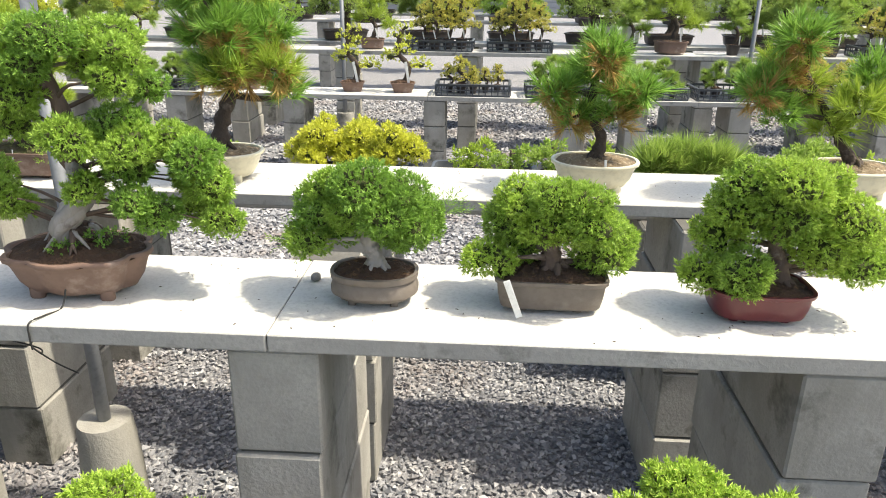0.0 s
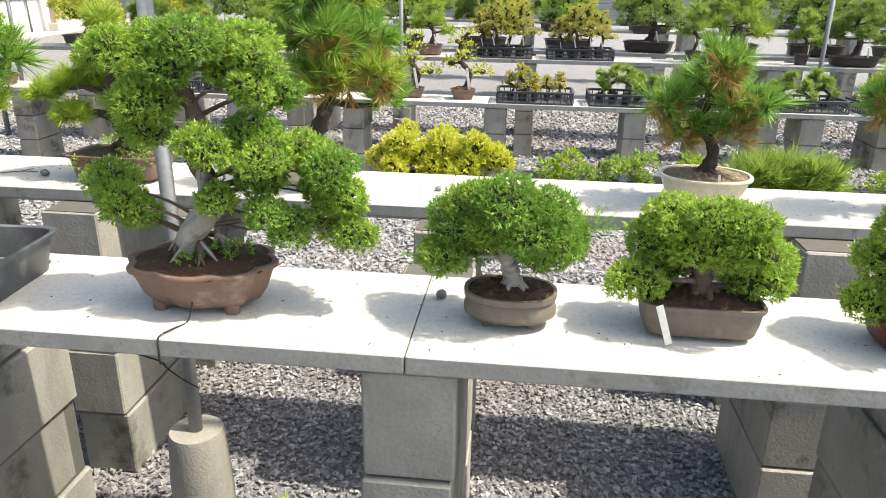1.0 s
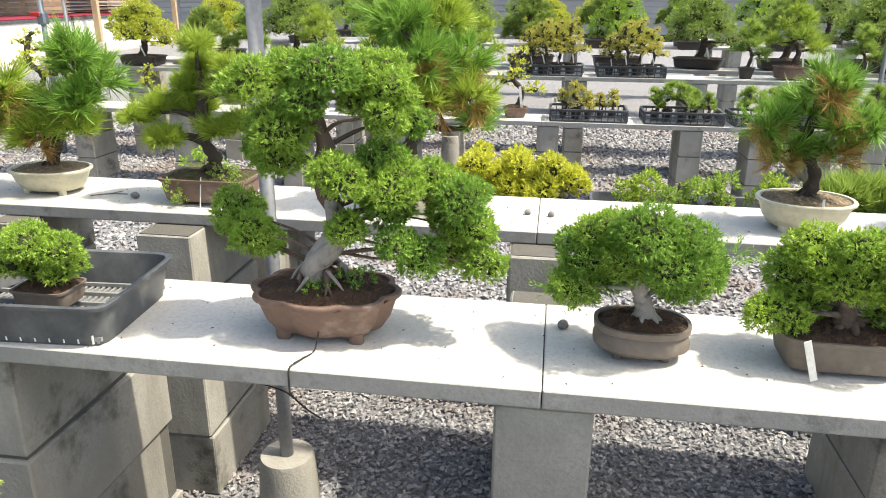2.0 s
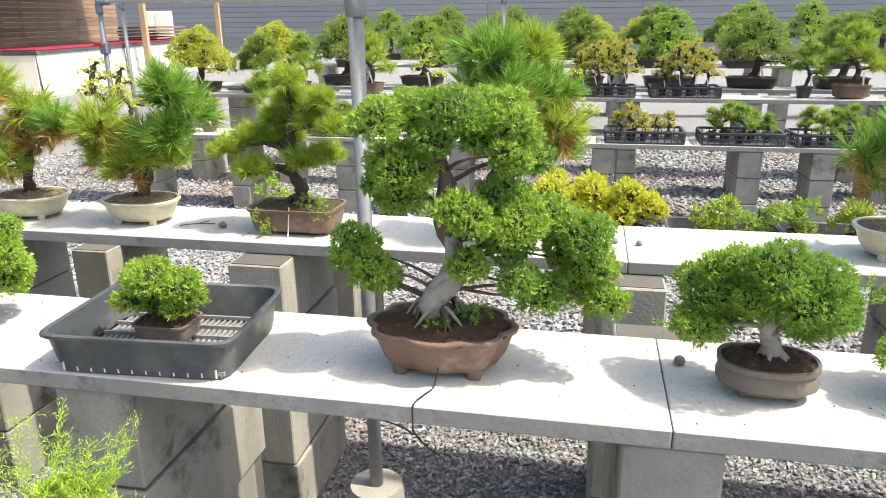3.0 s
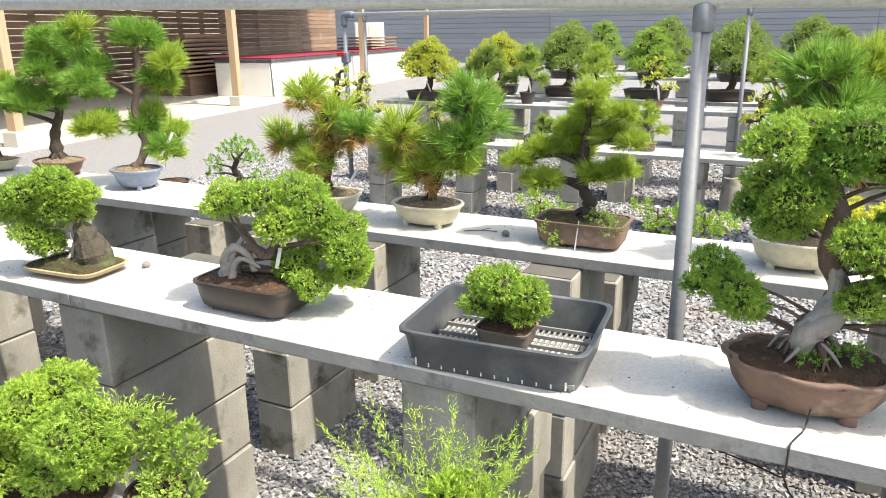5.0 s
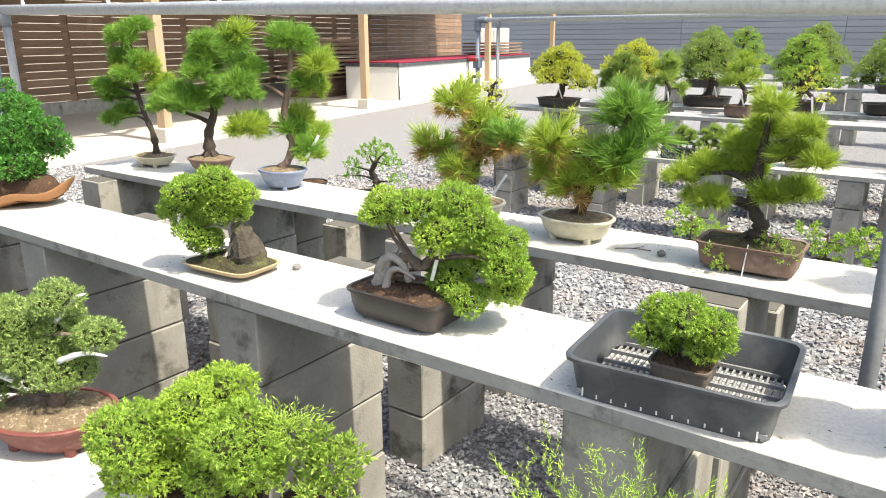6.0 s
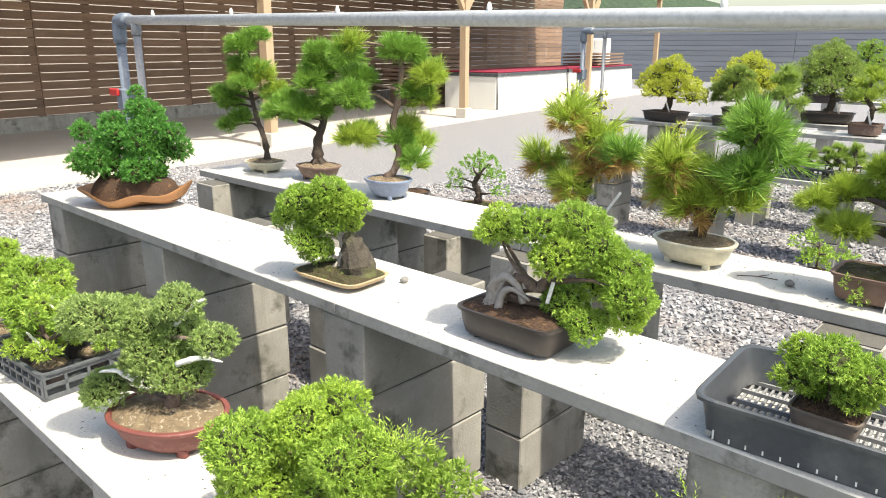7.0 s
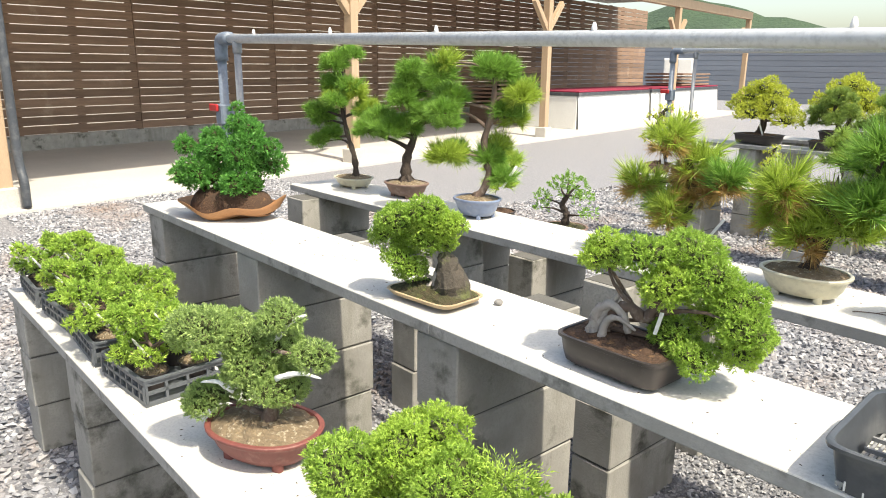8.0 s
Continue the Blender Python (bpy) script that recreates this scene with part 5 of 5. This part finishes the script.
pine("slender white pine bonsai with curving trunk in cream oval pot", -3.8, 2.65, ST, ("bowl", 0.1, 0.078, 0.05, M_CREAM, 2.2, 4), [(-0.05, 0.56, 0.055), (-0.07, 0.47, 0.055), (0.02, 0.43, 0.05), (-0.14, 0.34, 0.06), (0.05, 0.35, 0.05), (-0.05, 0.4, 0.05), (-0.09, 0.24, 0.042)],
     [(0.02, 0, 0.045), (0.01, 0, 0.14), (-0.03, -0.01, 0.25), (-0.06, -0.02, 0.4), (-0.05, -0.02, 0.52)], 59, [L_PINE, L_PINE, L_PINEY], 0.042, density=3800, turn=35, swell=1.4, wide=1.25, fill=True, r0=0.016, flat=0.65)

# ---- low bench behind ----
LB = 0.62
for k, (x, y) in enumerate(((-0.408, 3.205), (-0.28, 3.238), (-0.156, 3.172))):
    ob, rg = potted("shrub", "golden yellow conifer shrub in a black tray pot", x, y, LB, "cup", 0.06, 0.06, 0.08, M_DARKPOT, power=2, seed=61 + k, group="golden shrubs", feet=0, category="shrub", grow=1.1)
    pads = [(-0.06, 0, 0.13, 0.07), (0.06, 0.01, 0.14, 0.075), (0, -0.03, 0.18, 0.065), (0.0, 0.05, 0.205 - 0.02 * k, 0.055), (-0.03, -0.06, 0.12, 0.06)]
    crown(ob, pads, "cypress", [L_YELLOW], rg, 4800, 0.0165, flat=0.9, up=0.7, tuft=6)
    trunk(ob, [(0, 0, 0.07), (0, 0, 0.2)], 0.01, 0.005, pads, rg, M_BARK, 0, 7, 0.004)
for k, (x, y) in enumerate(((0.161, 3.211), (0.536, 3.211))):
    t2 = copy_thing(tray, pose(x, y, LB, 0, 0, 0))
    t2.scale = (1.1, 1.1, 1.1)
    tagged(t2, "dark grey plastic nursery tray holding small shrubs", "tray")
for k, (x, y) in enumerate(((0.118, 3.216), (0.257, 3.172), (0.407, 3.238), (0.579, 3.205), (1.227, 3.172), (1.371, 3.238), (1.559, 3.172), (1.758, 3.216))):
    ob, rg = potted("shrub", "small broad-leaved shrub with pale new leaves in a pot", x, y, LB + (0.016 if k < 4 else 0), "cup", 0.04, 0.04, 0.06, M_DARKPOT, power=2, seed=71 + k, group="small shrubs", feet=0, category="shrub", grow=1.1)
    g = 1.0 if k < 4 else 1.5
    pads = [(rg.uniform(-0.05, 0.05) * g, rg.uniform(-0.04, 0.04) * g, 0.065 + 0.02 * i * g * 0.8, 0.03 * g) for i in range(5)]
    crown(ob, pads, "broad", [L_BROAD if k % 3 else L_PINEY], rg, 3200, 0.028, up=0.8)
    trunk(ob, [(0, 0, 0.05), (0, 0, 0.14)], 0.005, 0.003, pads, rg, M_BARK, 0, 7, 0.003)
for k, (x, y) in enumerate(((0.79, 3.205), (0.87, 3.24), (0.95, 3.172))):
    ob, rg = potted("shrub", "bright green young pine in a black pot", x, y, LB, "cup", 0.055, 0.055, 0.07, M_DARKPOT, power=2, seed=81 + k, group="young pines", feet=0, category="shrub", grow=1.1)
    pads = [(-0.03, 0, 0.09, 0.045), (0.04, 0, 0.1, 0.045), (0, 0, 0.13, 0.045)]
    crown(ob, pads, "pine", [L_BROAD], rg, 1700, 0.085, up=1.2)
for k, (x, y, s) in enumerate(((-0.838, 3.194, 1.0), (-0.999, 3.216, 0.8), (-1.428, 3.194, 0.9))):
    ob, rg = potted("shrub", "small mixed green shrub in a pot", x, y, LB, "cup", 0.05, 0.05, 0.07, M_DARKPOT, power=2, seed=85 + k, group="small shrubs", feet=0, category="shrub", grow=1.1)
    pads = [(0.0, 0, 0.1, 0.05 * s), (0.05, 0, 0.13, 0.045 * s), (-0.05, 0.02, 0.15, 0.04 * s)]
    crown(ob, pads, "broad", [L_JUN], rg, 3400, 0.022, up=0.6)
    trunk(ob, [(0, 0, 0.05), (0, 0, 0.16)], 0.005, 0.003, pads, rg, M_BARK, 0, 7, 0.003)
ob, rg = potted("bonsai", "sparse small-leaved bonsai with crooked dark trunk in a round brown pot", -2.964, 3.26, LB, "bowl", 0.1, 0.1, 0.06, M_BROWNPOT, M_MOSSY, power=2, seed=91, group="small shrubs", grow=1.1)
pads = [(-0.12, 0, 0.17, 0.035), (-0.05, 0.03, 0.23, 0.042), (0.03, 0, 0.21, 0.042), (0.1, 0, 0.19, 0.04), (0.13, 0, 0.13, 0.035), (0.0, 0.04, 0.26, 0.032), (-0.14, 0.02, 0.12, 0.03), (0.07, 0.0, 0.25, 0.032)]
trunk(ob, [(0, 0, 0.05), (0.015, 0, 0.11), (-0.01, 0, 0.15), (0.02, 0, 0.2)], 0.02, 0.01, pads, rg, M_PINEBARK, 4, 9, 0.006)
crown(ob, pads, "broad", [L_PINE], rg, 2600, 0.022)
ob, rg = potted("shrub", "bright light green fern-like shrub in a pot", -3.339, 3.216, LB, "cup", 0.07, 0.07, 0.08, M_DARKPOT, power=2, seed=92, group="small shrubs", feet=0, category="shrub", grow=1.1)
crown(ob, [(0, 0, 0.2, 0.08), (0.03, 0, 0.3, 0.07), (-0.03, 0, 0.26, 0.06)], "pine", [L_JUNY], rg, 1500, 0.06, up=1.0)

# ---- far benches: a few kinds, built once and set out in rows ----


def far_tree(kind_, seed, mats, size, pot, label, height=0.45, wide=0.26, n=8, name="bonsai", density=700.0, category="bonsai"):
    shape, lx, ly, h, mt, power = pot
    ob, rg_ = potted(name, label, 0, -30, 0, shape, lx, ly, h, mt, power=power, seed=seed, group="plants on the far benches", feet=0, category=category)
    pd = []
    for i in range(n):
        f = i / max(1, n - 1)
        a = i * 2.4
        rr = wide * (1 - 0.75 * f) * 0.75
        pd.append((math.cos(a) * rr, math.sin(a) * rr * 0.8, h + height * (0.28 + 0.62 * f), wide * (0.40 - 0.16 * f)))
    trunk(ob, [(0, 0, h * 0.8), (0.03, 0, h + height * 0.25), (-0.02, 0, h + height * 0.5), (0.0, 0, h + height * 0.85)], 0.028 * wide / 0.26, 0.012, pd, rg_, M_PINEBARK, 3, 8, 0.008)
    crown(ob, pd, kind_, mats, rg_, density * 0.72, size, flat=0.7, join=True)
    if wide > 0.1:
        tag(ob, lx * 0.5, -ly * 0.6, h * 0.8, 12, -18 + seed % 40, 10, 0.012, 0.11)
    return ob


DARK_LOW = ("rect", 0.19, 0.12, 0.085, M_DARKPOT, 6)
kinds = [
    far_tree("cypress", 201, [L_GOLD], 0.02, ("rect", 0.17, 0.11, 0.08, M_DARKPOT, 6), "golden-green domed conifer bonsai in dark rectangular pot", 0.42, 0.30, 12, density=6000),
    far_tree("cypress", 202, [L_FAR], 0.021, DARK_LOW, "dark green broad-crowned bonsai in dark low pot", 0.5, 0.32, 12, density=5000),
    far_tree("pine", 203, [L_PINEY], 0.065, ("rect", 0.10, 0.08, 0.085, M_BROWNPOT, 5), "light green pine bonsai in brown pot", 0.36, 0.2, 7, density=800),
    far_tree("pine", 204, [L_FAR], 0.055, DARK_LOW, "dark green pine bonsai in dark low pot", 0.48, 0.3, 11, density=1500),
    far_tree("broad", 205, [L_MAPLE], 0.03, ("cup", 0.06, 0.06, 0.1, M_DARKPOT, 2), "young maple with orange and yellow leaves in black pot", 0.42, 0.16, 9, "young_maple", 2600, "maple"),
    far_tree("broad", 206, [L_JUN], 0.028, DARK_LOW, "leafy green bonsai in dark low pot", 0.52, 0.28, 11, density=3200),
    far_tree("cypress", 207, [L_GOLD], 0.018, ("cup", 0.055, 0.045, 0.045, M_BROWNPOT, 5), "small yellow-green seedling bonsai in brown pot", 0.27, 0.11, 6, density=5000),
    far_tree("pine", 208, [L_BROAD], 0.08, ("cup", 0.07, 0.07, 0.1, M_DARKPOT, 2), "upright bright green pine in black round pot", 0.4, 0.16, 7, density=900),
]
rf = random.Random(5)


def put(k, x, y, z, s=1.0, turn=None):
    o = copy_thing(kinds[k], pose(x, y, z, 0, 0, rf.uniform(0, 40) - 20 if turn is None else turn))
    o.scale = (s, s, s)
    return o


Z3, Z4 = 0.57, 0.785
# low far bench
for x, k, s in ((-0.80, 6, 1.5), (-0.44, 6, 1.55), (-1.55, 2, 0.75), (-2.75, 7, 0.9), (-3.2, 6, 1.0), (3.0, 6, 1.0), (3.4, 7, 0.8)):
    put(k, x, 5.89, Z3, s)
crate_far = crate(0.065, 5.88, Z3, 0.26, 0.15, 0.085, 0, "black plastic lattice crate with small seedlings", 12, "crates on the far benches")
for x, y, z in ((0.69, 5.88, Z3), (1.27, 5.88, Z3), (1.85, 5.89, Z3), (2.45, 5.88, Z3), (-0.22, 6.76, Z4), (0.41, 6.76, Z4), (-2.15, 5.89, Z3), (3.3, 6.76, Z4)):
    copy_thing(crate_far, pose(x, y, z, 0, 0, rf.uniform(-2, 2)))
seedling = [far_tree("broad", 221, [L_MAPLE], 0.03, ("cup", 0.035, 0.035, 0.06, M_DARKPOT, 2), "small reddish green seedling in black pot", 0.16, 0.08, 5, "seedling", 1300, "seedling"),
            far_tree("pine", 222, [L_BROAD], 0.05, ("cup", 0.035, 0.035, 0.06, M_DARKPOT, 2), "small bright green pine seedling in black pot", 0.17, 0.08, 5, "seedling", 1300, "seedling")]
for cx, y, z, k in ((0.065, 5.88, Z3, 0), (0.69, 5.88, Z3, 1), (1.27, 5.88, Z3, 1), (1.85, 5.89, Z3, 1), (2.45, 5.88, Z3, 0), (-2.15, 5.89, Z3, 1)):
    for i in range(5):
        o = copy_thing(seedling[k], pose(cx - 0.17 + i * 0.085, y + rf.uniform(-0.06, 0.06), z + 0.009, 0, 0, rf.uniform(0, 360)))
        q = rf.uniform(0.75, 1.2)
        o.scale = (q, q, q)
for cx in (-0.22, 0.41, 3.3):
    for i in range(4):
        put(4, cx - 0.16 + i * 0.107, 6.76 + rf.uniform(-0.05, 0.05), Z4 + 0.009, rf.uniform(0.6, 0.85))
# high far benches
for x, k, s in ((-3.45, 0, 1.0), (-2.9, 3, 0.8), (-2.55, 7, 0.9), (-2.0, 2, 1.0), (-1.55, 6, 1.2), (-0.75, 2, 0.9), (1.15, 7, 0.8), (1.45, 2, 1.1), (1.9, 7, 0.75), (2.25, 3, 0.8), (2.6, 7, 0.8), (3.9, 3, 1.0), (4.5, 5, 0.9)):
    put(k, x * 1.09 + 0.03, 6.75, Z4, s * 1.09)
for x, k, s in ((-3.1, 0, 1.05), (-2.45, 1, 1.0), (-1.75, 5, 0.95), (-1.1, 1, 1.0), (-0.4, 3, 1.0), (0.3, 5, 1.0), (0.95, 1, 1.0), (1.6, 3, 1.0), (2.25, 1, 1.05), (2.9, 5, 1.0), (3.55, 3, 1.05), (4.2, 1, 1.0), (4.9, 5, 1.0), (5.6, 3, 1.0)):
    put(k, x * 1.09 + 0.03, 7.56, Z4, s * 1.09)
for row, y in enumerate((10.0, 11.7)):
    for i in range(15):
        put((1, 5, 3, 0, 1, 3)[(i * 5 + row) % 6], -3.3 + i * 0.95 + rf.uniform(-0.15, 0.15), y, Z4, rf.uniform(1.0, 1.35))
# two-tone seedling with bare stems near the far end
for x, s in ((-4.12, 1.2), (-3.9, 1.1)):
    put(6, x, 5.87, Z3, s * 1.5)
for o in [q for k_ in kinds + seedling for q in (k_, *k_.children_recursive)]:
    bpy.data.objects.remove(o)

# ---- litter on the slabs ----


def litter(y0, y1, x0, x1, z, n, seed, label):
    r_ = np.random.default_rng(seed)
    p = np.stack([r_.uniform(x0, x1, n), r_.uniform(y0, y1, n), np.full(n, z + 0.0012)], 1)
    a = r_.uniform(0, 6.28, n)
    ln, w = r_.uniform(0.001, 0.005, n), r_.uniform(0.0004, 0.001, n)
    d = np.stack([np.cos(a) * ln, np.sin(a) * ln, np.zeros(n)], 1)
    s = np.stack([-np.sin(a) * w, np.cos(a) * w, np.zeros(n)], 1)
    up = np.array((0, 0, 0.0016))
    v = np.stack([p - d, p + s, p + d, p - s, p + up], 1).reshape(-1, 3)
    f = (np.array([(0, 1, 4), (1, 2, 4), (2, 3, 4), (3, 0, 4)])[None] + (np.arange(n) * 5)[:, None, None]).reshape(-1, 3)
    return tagged(part("litter", mesh_of("litter", v, f), M_SOIL), label, "litter", kind="stuff")


litter(1.69, 1.96, -3.9, 2.0, 0.828, 260, 1, "crumbs of soil and fallen needles on the slab")
litter(2.46, 2.765, -3.9, 2.0, 0.823, 360, 2, "crumbs of soil and fallen needles on the slab")
litter(1.125, 1.39, -3.7, -1.2, 0.60, 160, 3, "crumbs of soil and fallen needles on the slab")
twig = thing("twig", "dry brown twig lying on the slab", "twig", pose(-1.41, 2.575, 0.823, 0, 0, 20))
part("stem", tubes([(smooth_line([(-0.05, 0, 0.003), (0, 0.008, 0.004), (0.05, 0.0, 0.003)], 9), [0.0015] * 9)], 6), M_BARK, twig)
part("fork", tubes([(smooth_line([(0, 0.008, 0.004), (0.03, 0.035, 0.004)], 6), [0.0012] * 6)], 6), M_BARK, twig)
